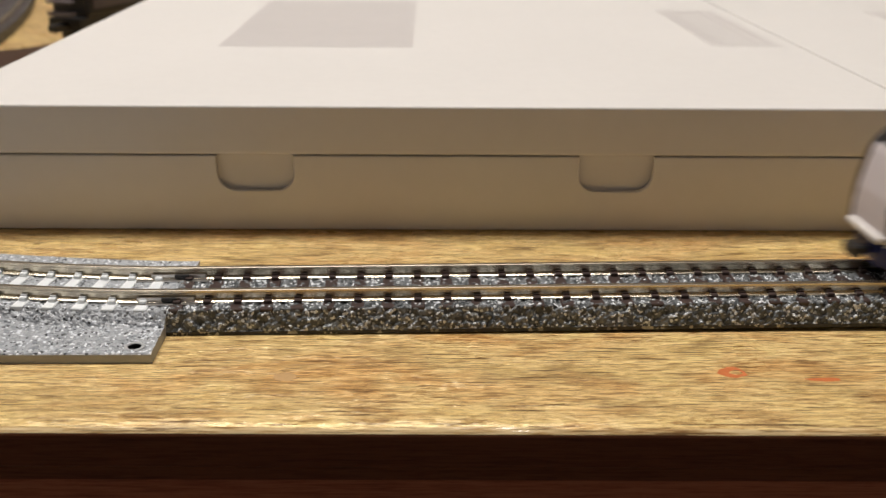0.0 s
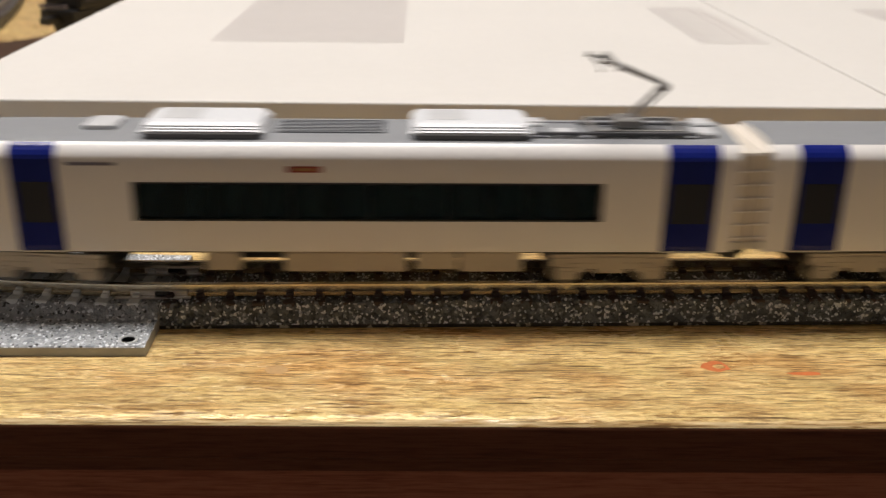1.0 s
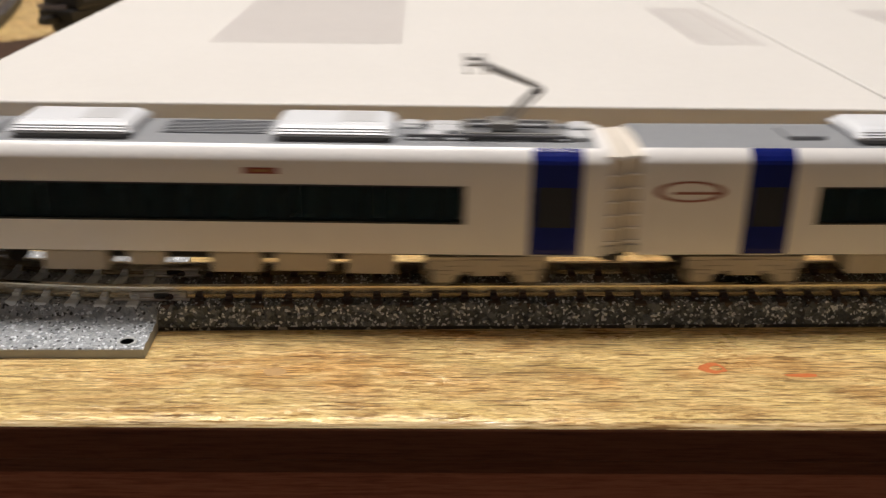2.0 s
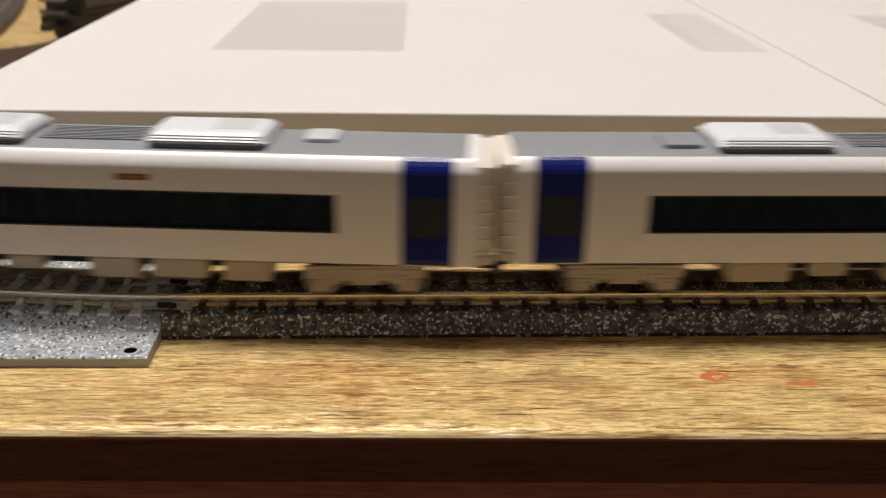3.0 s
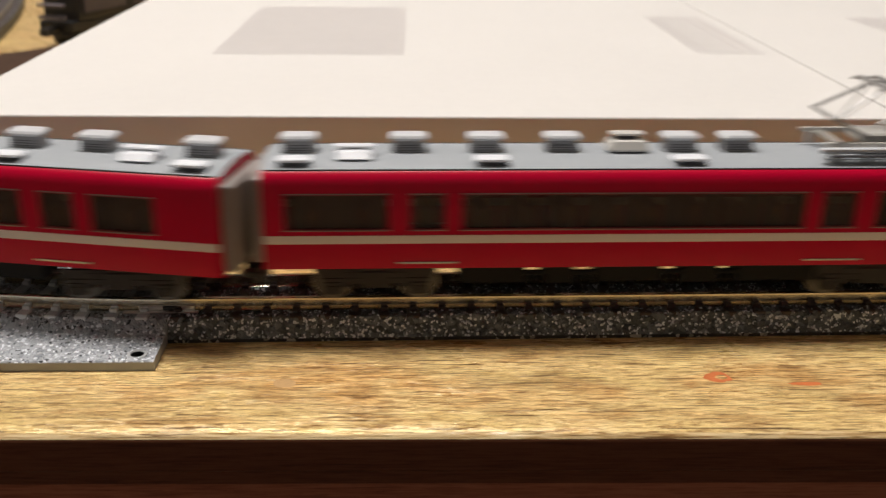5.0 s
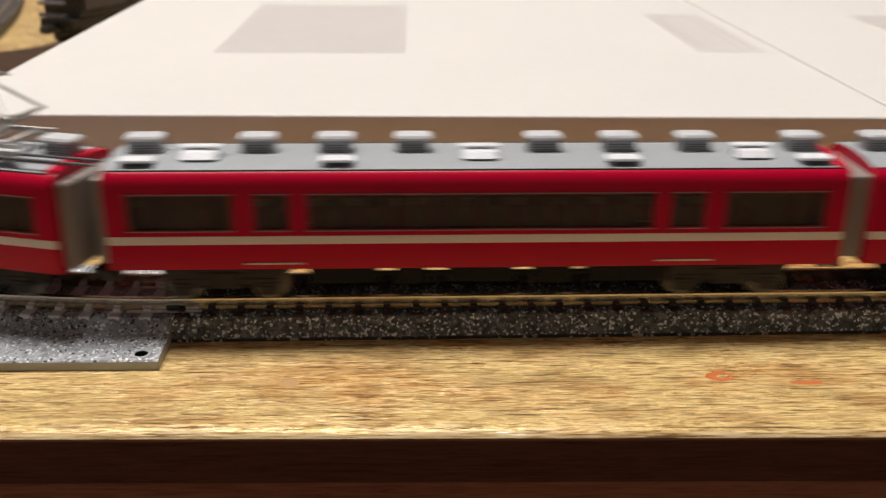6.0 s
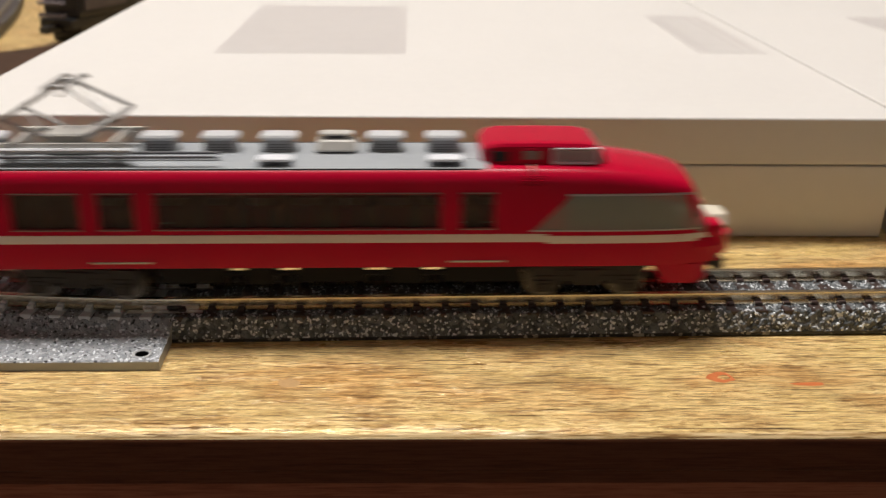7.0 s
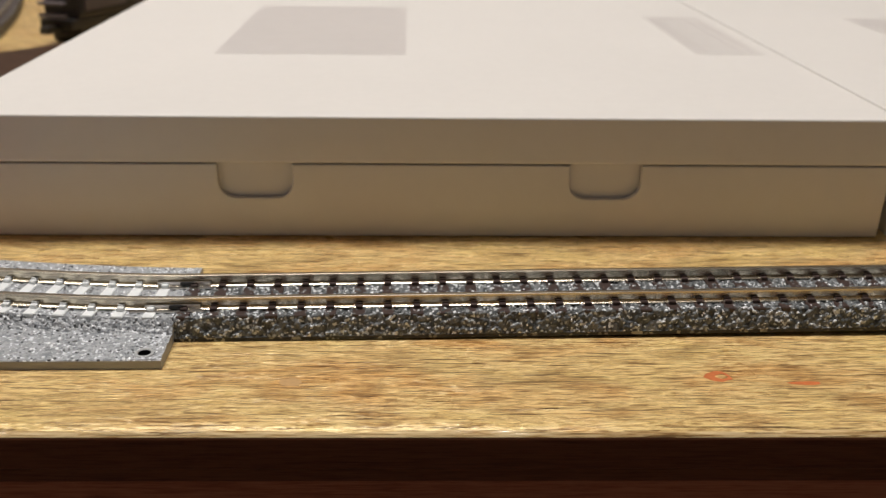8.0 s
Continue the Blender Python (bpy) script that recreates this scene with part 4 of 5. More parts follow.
def single_arm(put, x, d):
    """Single-arm pantograph; x: middle of its base frame, d: the way its knee points, towards the car's end."""
    def X(a, b):
        return (min(x + d * a, x + d * b), max(x + d * a, x + d * b))
    base = boxes((*X(-6.5, 8.5), -4.6, -3.9, 31.1, 31.6), (*X(-6.5, 8.5), 3.9, 4.6, 31.1, 31.6), (*X(-6.5, -5.8), -4.6, 4.6, 31.1, 31.6), (*X(7.8, 8.5), -4.6, 4.6, 31.1, 31.6), (*X(-2.5, 2.0), -2.2, 2.2, 31.2, 32.8, 0.3, 1))
    for a in (-6, 8):
        for b in (-4.2, 4.2):
            rod(base, (x + d * a, b, 29.9), (x + d * a, b, 31.2), 0.7, 10)
    p = put("pantograph_base", base, M_PANTO, label="dark grey pantograph frame")
    bm = bmesh.new()
    rod(bm, (x, 0, 33.0), (x + d * 5.0, 0, 38.0), 0.42)
    rod(bm, (x + d * 1.4, 0.9, 32.6), (x + d * 5.8, 0.6, 37.0), 0.25)
    box(bm, *X(4.4, 6.0), -1.0, 1.0, 37.0, 38.3, 0.3, 1)
    put("lower_arm", bm, M_PANTO, p)
    bm = bmesh.new()
    for s in (-1, 1):
        rod(bm, (x + d * 5.0, s * 0.8, 38.2), (x - d * 4.2, s * 2.4, 41.7), 0.32)
    put("upper_arm", bm, M_PANTO, p)
    bm = bmesh.new()
    for a in (-6.2, -3.6):
        box(bm, x + d * a - 0.4, x + d * a + 0.4, -4.6, 4.6, 41.8, 42.4, 0.15, 1)
        for s in (-1, 1):
            rod(bm, (x + d * a, s * 4.6, 42.1), (x + d * a, s * 6.2, 41.3), 0.28)
    for s in (-2.4, 2.4):
        rod(bm, (x - d * 6.2, s, 41.9), (x - d * 3.6, s, 41.9), 0.3)
    put("collector_head", bm, M_PANTO, p)
    bm = bmesh.new()
    for a, b, c in ((-15, 2.5, 2.2), (-11, -3.5, 1.6), (11.5, -3.0, 2.0), (12.5, 3.0, 2.0)):
        box(bm, x + d * a - 1.7, x + d * a + 1.7, b - c, b + c, 30.2, 31.4, 0.25, 1)
    put("roof_gear", bm, M_UNIT)
    bm = bmesh.new()
    for y in (-5.0, 1.2):
        rod(bm, (x - d * 16, y, 31.25), (x + d * 10, y, 31.25), 0.28)
    for k in range(6):
        rod(bm, (x + d * (k * 5 - 15), -5.0, 29.9), (x + d * (k * 5 - 15), -5.0, 31.25), 0.35)
    put("roof_cable", bm, M_GRILLE)


def diamond(put, x):
    """Diamond pantograph on its insulated frame; x: its middle."""
    base = boxes((x - 10.2, x + 10.2, -5.4, -4.7, 31.4, 32.1), (x - 10.2, x + 10.2, 4.7, 5.4, 31.4, 32.1), (x - 8, x - 7.2, -5.4, 5.4, 31.4, 32.1), (x + 7.2, x + 8, -5.4, 5.4, 31.4, 32.1), (x - 3.5, x + 3.5, -3.0, 3.0, 31.5, 33.0, 0.3, 1))
    for a in (-8.5, 8.5):
        for b in (-5.05, 5.05):
            rod(base, (x + a, b, 29.6), (x + a, b, 31.5), 0.8, 10)
    p = put("pantograph_base", base, M_CREAM_GREY, label="pale grey pantograph frame")
    put("insulator_bar", boxes((x - 11, x + 11, -6.3, -5.5, 30.7, 31.5, 0.2, 1)), M_AC, p, "white insulator bar")
    for d in (-1, 1):
        for s in (-1, 1):
            put("lower_arm", rod(bmesh.new(), (x + d * 2.6, s * 4.0, 32.6), (x + d * 8.8, s * 4.6, 35.7), 0.3), M_PANTO, p)
            put("upper_arm", rod(bmesh.new(), (x + d * 8.8, s * 4.6, 35.7), (x + d * 0.8, s * 2.6, 40.2), 0.28), M_PANTO, p)
        put("knee_shaft", rod(bmesh.new(), (x + d * 8.8, -4.9, 35.7), (x + d * 8.8, 4.9, 35.7), 0.3), M_PANTO, p)
        put("pivot_shaft", rod(bmesh.new(), (x + d * 2.6, -4.3, 32.6), (x + d * 2.6, 4.3, 32.6), 0.4), M_PANTO, p)
        put("lower_brace", rod(bmesh.new(), (x + d * 2.6, -4.0, 32.6), (x + d * 8.8, 4.6, 35.7), 0.2), M_PANTO, p)
        put("upper_brace", rod(bmesh.new(), (x + d * 8.8, -4.6, 35.7), (x + d * 0.8, 2.6, 40.2), 0.18), M_PANTO, p)
    bm = bmesh.new()
    for a in (-1.4, 1.4):
        box(bm, x + a - 0.45, x + a + 0.45, -5.4, 5.4, 40.4, 41.0, 0.15, 1)
        for s in (-1, 1):
            rod(bm, (x + a, s * 5.4, 40.7), (x + a, s * 7.2, 40.0), 0.28)
    rod(bm, (x - 1.4, -2.6, 40.3), (x + 1.4, -2.6, 40.3), 0.35)
    rod(bm, (x - 1.4, 2.6, 40.3), (x + 1.4, 2.6, 40.3), 0.35)
    put("collector_head", bm, M_PANTO, p)
    bm = bmesh.new()
    for y in (-6.6, -4.2):
        rod(bm, (x - 10, y, 30.3), (x + 24, y, 30.3), 0.25)
    put("roof_cable", bm, M_GRILLE)


def red_car(left, flip, end, pantograph, units, mids, smalls, white_unit, label):
    L = 126.2 if end else 121.3
    pivots = (21.0, 102.6) if end else (19.5, 101.8)
    car, put = make_car("red_train_car", label, L, left, flip, pivots, True)

    def top(part_name, bm, *rest, **more):
        bm.transform(Matrix.Translation((0, 0, -0.5)))
        return put(part_name, bm, *rest, **more)
    nose = [(0, (0.98, 29.35)), (2.0, (0.98, 29.35)), (3.0, (1.0, 29.45))]
    if end:
        nose += [(96, (1.0, 29.45)), (104, (1.0, 29.25)), (109, (0.99, 28.75)), (113.5, (0.97, 28.05)), (116.6, (0.945, 27.35)), (118.4, (0.915, 26.8)), (119.6, (0.885, 25.2)), (120.4, (0.86, 23.2)), (121.2, (0.835, 21.2)), (122.1, (0.81, 19.4)), (123.0, (0.78, 18.9)), (124.2, (0.72, 18.3))]
        windows = [(12.3, 22.4), (25.5, 30.8), (34.3, 78.3), (81.9, 86.8)]
        if pantograph:
            windows.insert(0, (6.3, 8.8))
        holes = windows + [(98.5, 117.5)]
        doors = [(25.5, 30.8), (81.9, 86.8)]
    else:
        nose += [(118.3, (1.0, 29.45)), (119.3, (0.98, 29.35)), (121.3, (0.98, 29.35))]
        windows = [(5.6, 21.6), (25.2, 30.4), (33.4, 87.9), (90.9, 96.1), (99.7, 115.7)]
        holes = windows
        doors = [(25.2, 30.4), (90.9, 96.1)]
    sh = CarShape(RED_HALF, 12.5, 29.45, nose)
    sh.roof_end = 86.0 if end else 117.3
    n = len(RED_HALF)
    st = [2.0, 3.0, 4.0] + ([60, 86.0, 90, 93, 96, 100, 104, 107, 110, 112.5, 115, 116.6, 117.5, 118.4, 119.0, 119.3, 119.6, 120.4, 121.2, 122.1, 123.0, 123.6, 124.2] if end else [60, 117.3, 118.3, 119.3])
    front = (lambda x, j: 119.3 < x < 122.0 and (3 <= j <= 2 * n - 6)) if end else None
    glass = skin(put, sh, st, holes, 19.4, 25.0, 9, M_RED, M_ROOF_PALE, front)
    panes(put, windows, 9.15, 19.4, 25.0, M_GLASS_BROWN, M_FRAME_RED, 14.6, M_SEAT_BROWN, rails=M_RAIL_GREY)
    put("gangway", boxes((0.06, 2.4, -7.6, 7.6, 13.2, 27.2, 0.5, 2)), M_BELLOWS_GREY, label="taupe grey gangway")
    for a, b in ((12.3, 22.4),) if end else (windows[0], windows[-1]):
        put("partition", boxes((a + 0.6, b - 0.6, -3.4, 3.4, 13.2, 27.0, 0.3, 1)), M_INNER, label="beige inner partition")
    coupler(put, 2.4, -1)
    for s in (-1, 1):
        bm = bmesh.new()
        xs = [2.1, 3.1, 60, 91.5, 95.5] if end else [2.1, 3.1, 60, 118.2, 119.2]
        strip(bm, xs, lambda x: sh.width(x) + 0.07, 17.0, 18.35, 0.14, side=s)
        put("stripe", bm, M_STRIPE, label="ivory waist stripe")
        for a, b in doors:
            d = put("door_step", boxes((a - 2.0, b + 2.0, min(s * 9.1, s * 9.3), max(s * 9.1, s * 9.3), 13.6, 13.85)), M_STEEL)
        if end:
            bm = bmesh.new()
            strip(bm, [95.5, 100, 106, 111, 115, 118.5, 120.0, 121.2, 122.3], lambda x: sh.width(x) + 0.07, 16.7, 18.0, 0.14, side=s)
            put("stripe", bm, M_STRIPE, label="ivory waist stripe")
            bm = bmesh.new()
            strip(bm, [93.4, 99, 105, 110, 115, 118.5, 120.0], lambda x: sh.width(x) + 0.10, 19.0, 24.7, 0.16, 5.6, side=s, slant_end=-2.7)
            put("panorama_window", bm, M_GLASS_PALE, label="large pale panorama side window")
            bm = bmesh.new()
            strip(bm, [98.6, 105, 110, 115, 117.2, 118.5], lambda x: sh.width(x) + 0.14, 24.7, 25.0, 0.2, side=s)
            strip(bm, [93.0, 99, 105, 110, 115, 118.5, 120.2], lambda x: sh.width(x) + 0.14, 18.75, 19.0, 0.2, side=s)
            put("window_trim", bm, M_STEEL)
    if end:
        put("windscreen", glass, M_GLASS_PALE, smooth=True, label="pale curved front window")
        put("cabin_floor", boxes((94, 121, -7.2, 7.2, 17.6, 18.4)), M_INNER)
        bm = bmesh.new()
        for k in range(4):
            for y in (-4.2, 4.2):
                box(bm, 97.5 + k * 5.4, 99.5 + k * 5.4, y - 2.4, y + 2.4, 18.3, 22.6, 0.4, 1)
        put("seats", bm, M_SEAT_BROWN)
        put("bulkhead", boxes((92.6, 93.0, -8.6, 8.6, 13, 29)), M_INNER)
        # raised driver's cab
        bm = bmesh.new()
        cab = [(85.0, 4.6, 29.4, 4.0, 31.6), (86.0, 5.5, 29.4, 5.1, 32.5), (88.0, 5.9, 29.4, 5.6, 32.85), (95, 6.0, 29.4, 5.7, 32.9), (101.5, 5.9, 29.2, 5.6, 32.8), (103.3, 5.6, 29.2, 5.3, 32.45), (104.9, 5.2, 29.0, 4.6, 29.7)]
        loft(bm, [[(x, -w, z0), (x, -w, z0 + 0.82 * (z1 - z0)), (x, -wt, z1 - 0.15), (x, -wt + 1.2, z1), (x, wt - 1.2, z1), (x, wt, z1 - 0.15), (x, w, z0 + 0.82 * (z1 - z0)), (x, w, z0)] for x, w, z0, wt, z1 in cab])
        c = top("driver_cab", bm, M_RED, label="red raised driver's cab")
        for s in (-1, 1):
            top("cab_window", boxes((96.6, 103.0, min(s * 5.6, s * 6.1), max(s * 5.6, s * 6.1), 29.9, 31.8, 0.15, 1)), M_PANE, c, "cab side window in a bright frame")
            top("cab_window_frame", boxes((96.1, 103.6, min(s * 5.5, s * 6.2), max(s * 5.5, s * 6.2), 29.45, 29.9), (96.1, 103.6, min(s * 5.5, s * 6.2), max(s * 5.5, s * 6.2), 31.8, 32.05), (96.1, 96.6, min(s * 5.5, s * 6.2), max(s * 5.5, s * 6.2), 29.9, 31.8), (103.0, 103.6, min(s * 5.3, s * 6.15), max(s * 5.3, s * 6.15), 29.9, 31.8)), M_AC, c, "bright window frame")
            top("cab_window", boxes((86.6, 89.2, min(s * 5.5, s * 5.95), max(s * 5.5, s * 5.95), 29.8, 31.5, 0.1, 1)), M_GLASS_DARK, c)
            d = top("cab_door", boxes((91.2, 94.6, min(s * 5.8, s * 6.08), max(s * 5.8, s * 6.08), 29.5, 32.0, 0.1, 1)), M_RED, c)
            top("door_window", boxes((91.6, 94.2, min(s * 6.0, s * 6.14), max(s * 6.0, s * 6.14), 30.2, 31.6, 0.05, 1)), M_CABWIN, d)
            for k in range(5):
                z = 26.3 + k * 0.38
                put("grille_bar", boxes((91.0, 95.0, min(s * 9.0, s * 9.22), max(s * 9.0, s * 9.22), z, z + 0.16)), M_RED)
            h = put("headlight_housing", boxes((119.8, 124.4, min(s * 4.0, s * 7.6), max(s * 4.0, s * 7.6), 16.9, 19.5, 0.9, 3)), M_RED, label="rounded red headlight housing")
            put("headlight", boxes((124.1, 124.6, min(s * 5.0, s * 6.8), max(s * 5.0, s * 6.8), 17.5, 19.0, 0.2, 2)), M_LAMP, h, "cream headlight lens")
            put("tail_light", boxes((122.0, 124.2, min(s * 4.8, s * 7.0), max(s * 4.8, s * 7.0), 16.6, 17.8, 0.3, 2)), M_RED)
        bm = bmesh.new()
        loft(bm, [[(123.2, -w, z), (126.4, -w + 0.3, z), (126.4, w - 0.3, z), (123.2, w, z)] for w, z in ((3.4, 17.5), (3.3, 17.7), (2.6, 19.0), (2.4, 19.2))])
        put("emblem_plate", bm, M_LAMP, label="cream front emblem plate")
        bm = bmesh.new()
        loft(bm, [[(x0, -w, z), (x0, w, z), (x0 + 0.9, w, z), (x0 + 0.9, -w, z)] for x0, w, z in ((104.3, 5.1, 29.5), (103.0, 4.9, 32.0))])
        top("cab_front_window", bm, M_GLASS_PALE, c, "pale slanted cab windscreen")
        bm = bmesh.new()
        loft(bm, [[(x, -w, 14.0), (x, -w * 1.02, 15.6), (x, -w * 0.98, 17.1), (x, w * 0.98, 17.1), (x, w * 1.02, 15.6), (x, w, 14.0)] for x, w in ((120.0, 8.2), (122.8, 7.6), (125.2, 6.4), (126.3, 4.6))])
        put("bumper", bm, M_RED, label="red shock-absorbing bumper")
        put("bumper_strip", boxes((122.2, 125.75, -5.0, 5.0, 15.9, 16.2, 0.1, 1)), M_STEEL)
        bm = bmesh.new()
        loft(bm, [[(x, -w, z), (x, -w, 12.6), (x, w, 12.6), (x, w, z)] for x, w, z in ((113.5, 8.4, 12.0), (115, 8.4, 9.4), (120.5, 8.0, 9.2), (122.5, 6.4, 9.6))])
        put("front_skirt", bm, M_RED)
        coupler(put, 122.5, 1, M_BLACK)
        top("grey_roof_edge", boxes((80, 92, -4.0, 4.0, 29.5, 29.82, 0.1, 1)), M_ROOF_PALE)
    else:
        put("gangway", boxes((118.9, 121.24, -7.6, 7.6, 13.2, 27.2, 0.5, 2)), M_BELLOWS_GREY, label="taupe grey gangway")
        coupler(put, 118.9, 1)
    for s in (-1, 1):
        top("roof_seam", boxes((2.6, 85.0 if end else 118.6, min(s * 7.55, s * 7.85), max(s * 7.55, s * 7.85), 29.02, 29.24)), M_BLACK, label="black seam along the roof edge")
    for x in units:
        if x == white_unit:
            u = top("roof_ventilator", hood((x, 0.8), ((3.3, 2.3, 30.2), (3.5, 2.4, 30.5), (2.9, 1.8, 31.7), (2.3, 1.3, 31.9))), M_CREAM_GREY, label="pale cream roof ventilator")
            top("ventilator_base", boxes((x - 2.7, x + 2.7, -1.2, 2.8, 29.3, 30.25)), M_GRILLE, u)
            top("cap", hood((x, 1.0), ((2.3, 1.1, 32.5), (2.7, 1.3, 32.6), (2.6, 1.2, 32.85))), M_CREAM_GREY, u)
            top("cap_post", boxes((x - 1.6, x + 1.6, 0.5, 1.5, 31.8, 32.55)), M_GRILLE, u)
        else:
            u = top("cooler_unit", hood((x, 1.2), ((2.6, 1.6, 31.75), (2.95, 1.9, 31.95), (3.0, 1.95, 32.25), (2.7, 1.7, 32.6), (2.1, 1.3, 32.68))), M_UNIT, label="silver grey roof cooler")
            top("cooler_body", hood((x, 1.2), ((2.75, 1.75, 29.5), (2.7, 1.7, 30.2), (2.5, 1.6, 31.8))), M_UNIT_DARK, u, "dark louvred cooler side")
            top("louvre", boxes((x - 1.9, x + 1.9, -0.5, -0.3, 30.2, 30.35), (x - 1.9, x + 1.9, -0.5, -0.3, 30.6, 30.75), (x - 1.9, x + 1.9, -0.46, -0.26, 31.0, 31.15)), M_GRILLE, u)
    for x in mids:
        u = top("roof_vent", hood((x, -2.6), ((2.8, 2.1, 29.9), (2.95, 2.2, 30.05), (2.7, 1.2, 30.85), (2.2, 0.5, 31.0))), M_AC, label="white roof vent")
        top("vent_foot", boxes((x - 1.6, x + 1.6, -4.0, -1.0, 29.2, 29.45)), M_GRILLE, u)
        top("cap", hood((x, -1.6), ((3.0, 0.8, 31.3), (3.3, 1.0, 31.36), (3.2, 0.9, 31.55))), M_AC, u)
        top("cap_post", boxes((x - 2.0, x + 2.0, -2.2, -1.2, 30.7, 31.35)), M_UNIT, u)
    for x in smalls:
        u = top("roof_vent", hood((x, -5.5), ((2.5, 1.3, 30.05), (2.75, 1.5, 30.2), (2.6, 1.4, 30.5), (2.1, 1.0, 30.65))), M_AC, label="low white roof vent")
        top("vent_foot", boxes((x - 1.5, x + 1.5, -6.5, -4.5, 28.9, 30.1)), M_GRILLE, u)
    if pantograph:
        diamond(put, pantograph)
    put("floor_pan", boxes((5, L - 12 if end else L - 5, -7.4, 7.4, 12.0, 12.7)), M_BLACK)
    for a, b, z in ((33, 44, 9.0), (47, 52, 8.8), (55.5, 66.5, 9.2), (70, 76, 8.8), (79, 92, 9.0)):
        put("equipment_box", boxes((a, b, -6.8, 6.8, z, 12.2, 0.25, 1)), M_UNDER)
    put("pipe", rod(bmesh.new(), (33, -6.0, 10.6), (90, -6.0, 10.6), 0.45), M_UNDER)
    return car


M_WHEEL = mat("dark_steel_wheel", (0.14, 0.13, 0.12), 0.4, 0.8, vary=0.1)
M_BLACK_GLASS = mat("black_glass", (0.012, 0.012, 0.014), 0.12, vary=0.05, coat=0.3)
M_CABWIN = mat("grey_cab_glass", (0.34, 0.30, 0.25), 0.15, vary=0.05)
M_NAVY = mat("navy_skirt", (0.01, 0.018, 0.11), 0.35, vary=0.08)
M_BELLOWS = mat("beige_bellows", (0.74, 0.68, 0.60), 0.55, vary=0.06, bump=0.1)
M_BELLOWS_GREY = mat("taupe_bellows", (0.30, 0.27, 0.25), 0.5, vary=0.1)
M_EMBLEM = mat("red_emblem", (0.30, 0.05, 0.03), 0.35, vary=0.2)
M_CREST = mat("crest_print", (0.36, 0.14, 0.10), 0.4, vary=0.1)
M_GOLD = mat("gold_print", (0.42, 0.24, 0.08), 0.35, vary=0.2)
M_LETTER = mat("grey_print", (0.20, 0.19, 0.24), 0.4, vary=0.1)
M_ROOF_PALE = mat("pale_grey_roof", (0.365, 0.39, 0.415), 0.5, vary=0.04, bump=0.1)
M_GLASS_BROWN = glass_mat("clear_window", (0.75, 0.62, 0.53), clear=0.75)
M_FRAME_RED = mat("red_window_frame", (0.33, 0.03, 0.035), 0.35, vary=0.06)
M_UNIT = mat("silver_roof_unit", (0.66, 0.67, 0.69), 0.3, 0.0, vary=0.04)
# white nose panel, greyed: the shade of its forward face is in the colour
M_NOSE_SHADED = mat("lilac_grey_paint", (0.66, 0.61, 0.63), 0.3, vary=0.05, scale=300)
M_PANE = mat("pale_grey_pane", (0.42, 0.43, 0.40), 0.12, vary=0.12, scale=400)
M_UNDER = mat("black_underframe", (0.014, 0.013, 0.012), 0.6, vary=0.15, spec=0.15)
M_RAIL_GREY = mat("grey_window_rail", (0.32, 0.29, 0.27), 0.35, 0.6, vary=0.05)
M_UNIT_DARK = mat("grey_cooler_side", (0.30, 0.30, 0.31), 0.3, 0.0, vary=0.05)
M_CREAM_GREY = mat("pale_grey_plastic", (0.62, 0.60, 0.56), 0.35, vary=0.04)

# the trains' way along the line: seconds, millimetres gone since the first second
GONE = [(0.0, -149.4), (0.5, -75.1), (1.0, 0.0), (2.0, 149.8), (3.5, 375.0), (4.5, 526.0), (5.5, 673.0), (6.5, 818.6), (7.0, 891.6), (7.5, 963.6), (8.0, 1035.0)]


def gone(t):
    """Smooth through the table above."""
    for k, ((a, p), (b, q)) in enumerate(zip(GONE, GONE[1:])):
        if t <= b:
            def slope(i):
                i0, i1 = max(0, i - 1), min(len(GONE) - 1, i + 1)
                return (GONE[i1][1] - GONE[i0][1]) / (GONE[i1][0] - GONE[i0][0])
            h = b - a
            x = (t - a) / h
            return p * (2 * x**3 - 3 * x**2 + 1) + h * slope(k) * (x**3 - 2 * x**2 + x) + q * (3 * x**2 - 2 * x**3) + h * slope(k + 1) * (x**3 - x**2)
    return GONE[-1][1]


W1 = 55.15      # the joint between the first two white cars, at the first second
R1 = 575.5      # the joint between the first two red cars


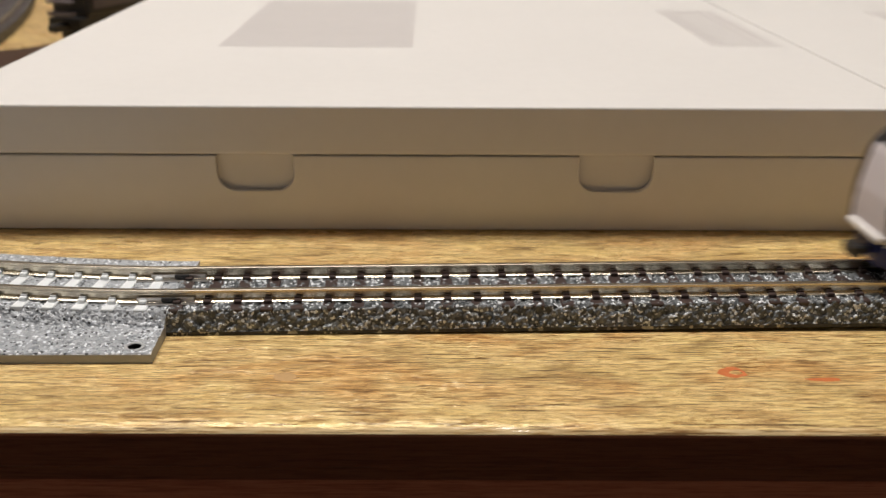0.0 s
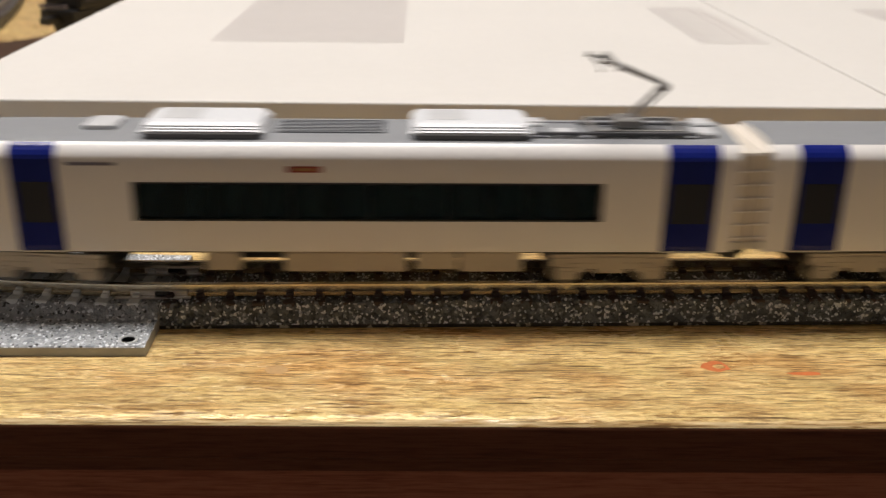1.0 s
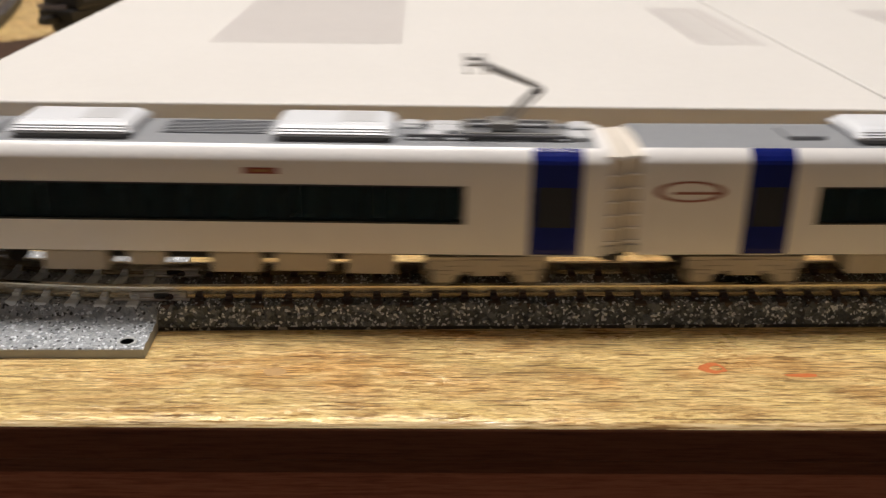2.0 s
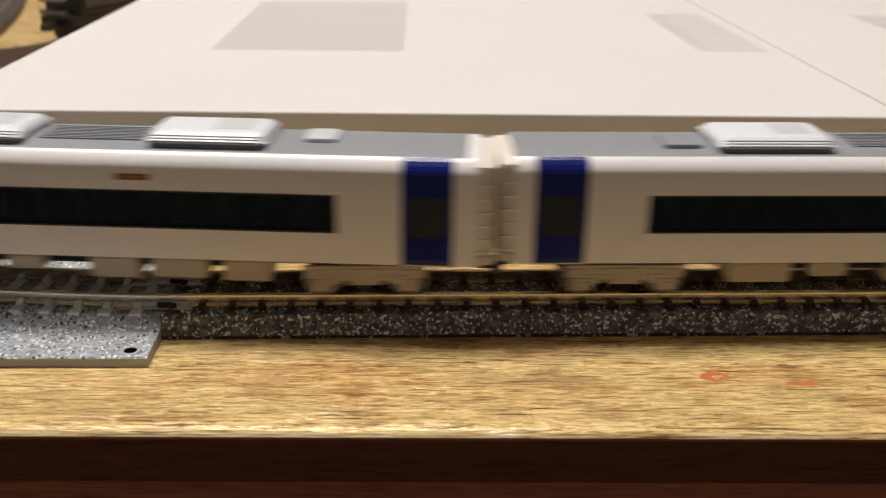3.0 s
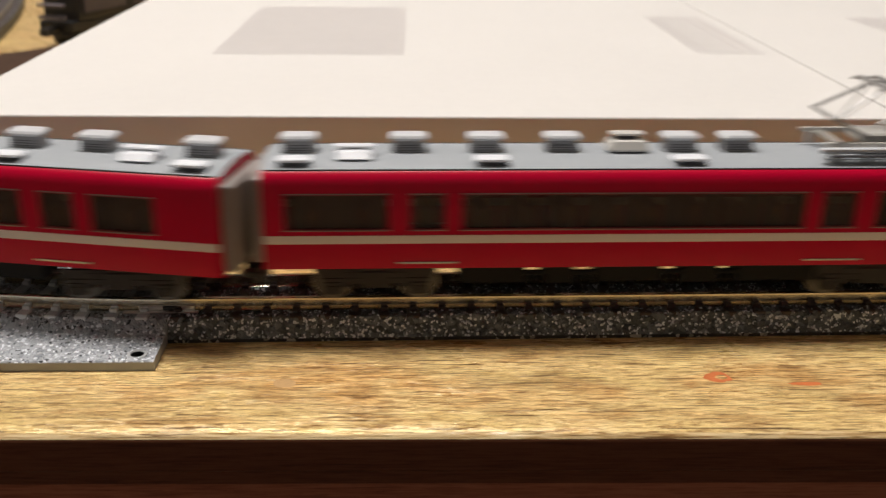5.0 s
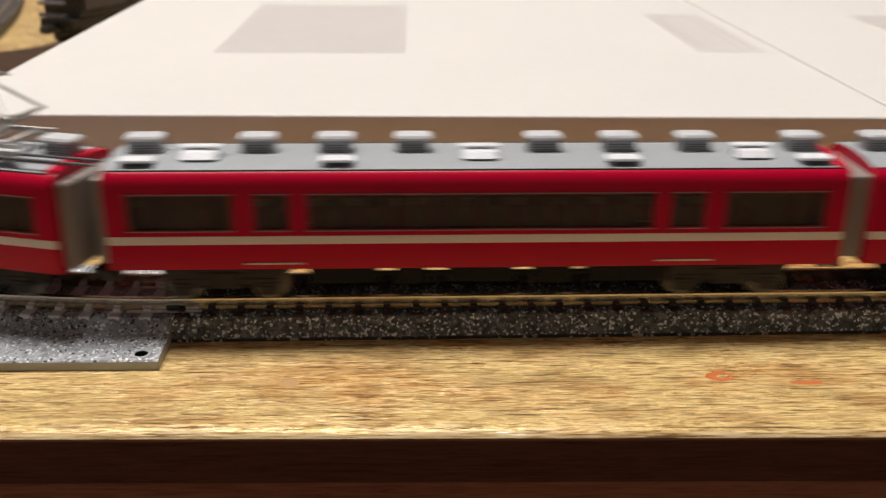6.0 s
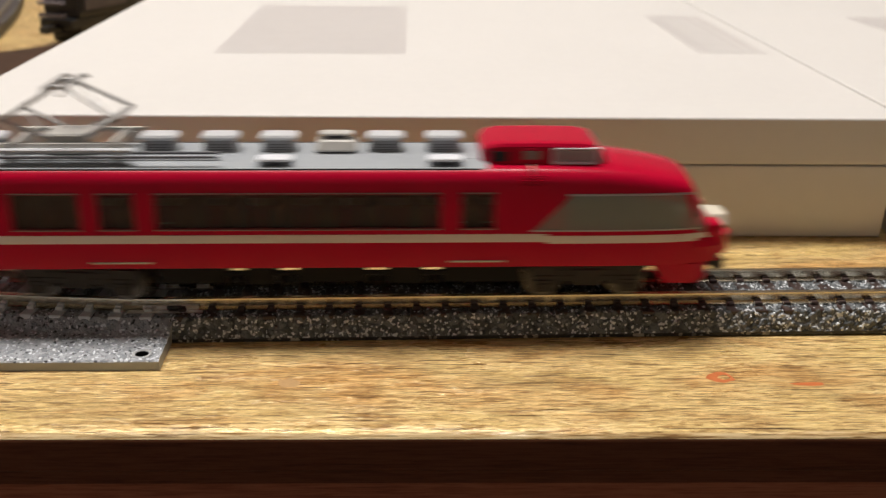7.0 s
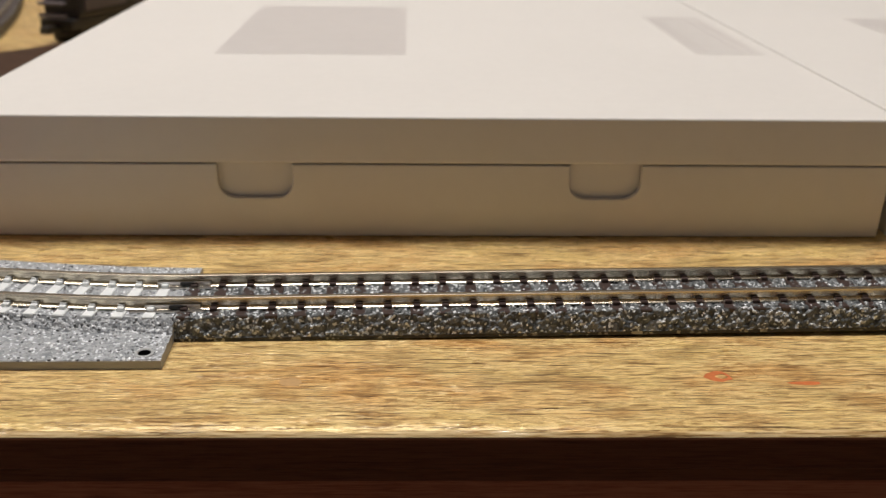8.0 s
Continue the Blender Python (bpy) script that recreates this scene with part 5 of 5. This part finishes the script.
def trains():
    white_car(W1 - 130, True, True, True, "white model express car with blue door bands and dark nose")
    white_car(W1, False, False, True, "white model train car with blue doors and a raised pantograph")
    white_car(W1 + 130, False, False, False, "white model train car with blue door bands and an oval crest", True)
    white_car(W1 + 260, False, True, False, "white model express end car with dark nose")
    red_car(R1 - 126.2, True, True, 0, (7.5, 25.3, 37.5, 49.8, 66.1, 73.3, 79.5), (16.5, 58.5), (7.2, 37.4, 67.4), 73.3, "scarlet model panorama car with ivory stripe and raised cab")
    red_car(R1, False, False, 101.5, (7.3, 25.0, 37.5, 50.0, 60.7, 69.5, 79.0, 115.3), (16.3,), (7.0, 38.0, 69.5), 60.7, "scarlet model train car with ivory stripe and a raised diamond pantograph")
    red_car(R1 + 121.3, False, False, 0, (7.0, 25.0, 37.5, 50.0, 71.3, 83.8, 96.3, 114.3), (16.3, 60.6, 105.0), (7.0, 38.0, 83.3, 114.3), -1, "scarlet model train car with ivory stripe and roof coolers")
    red_car(R1 + 242.6, False, True, 19.9, (6.3, 33.5, 43.2, 52.6, 61.9, 69.8, 79.3), (), (52.6, 79.3), 61.9, "scarlet model panorama car with raised cab and pantograph")


def motions():
    for k, side, end in ((0, 1, JOINT_U), (1, -1, JOINT_U + 560)):
        hinge = on_line(end)[0] * MM
        rows = []
        for t, rise in SPRING:
            turn = pose(0, 0, 0, 0, 0, math.degrees(ANG)) @ pose(0, 0, 0, 0, -side * math.degrees(rise), 0) @ pose(0, 0, 0, 0, 0, -math.degrees(ANG))
            rows.append((t, Matrix.Translation(hinge) @ turn @ Matrix.Translation(-hinge)))
        walk(STRAIGHT[k], rows)
    times = [k * 0.2 for k in range(41)]
    for car, left, length, piv, bogies in CARS:
        rows, turns = [], [[] for _ in bogies]
        for t in times:
            mid = left + length / 2 - gone(t)
            a, ha = on_line(mid + piv[0])
            b, hb = on_line(mid + piv[1])
            a, b = a + Vector((0, 0, lift(mid + piv[0], spring(t)))), b + Vector((0, 0, lift(mid + piv[1], spring(t))))
            d = b - a
            yaw = math.atan2(d.y, d.x)
            while yaw - ha > math.pi:
                yaw -= 2 * math.pi
            while yaw - ha < -math.pi:
                yaw += 2 * math.pi
            k = (0 - piv[0]) / (piv[1] - piv[0])
            c = a.lerp(b, k)
            pitch = math.degrees(math.atan2(d.z, math.hypot(d.x, d.y)))
            rows.append((t, pose(c.x * MM, c.y * MM, (RAIL_TOP + c.z) * MM, 0, -pitch, math.degrees(yaw))))
            for i, h in enumerate((ha, hb)):
                turns[i].append((t, pose(piv[i] * MM, 0, 0, 0, 0, math.degrees(h - yaw))))
        walk(car, rows)
        for bg, r in zip(bogies, turns):
            walk(bg, r)


room()
table()
boxes_behind()
tracks()
marks()
background_clutter()
trains()
motions()
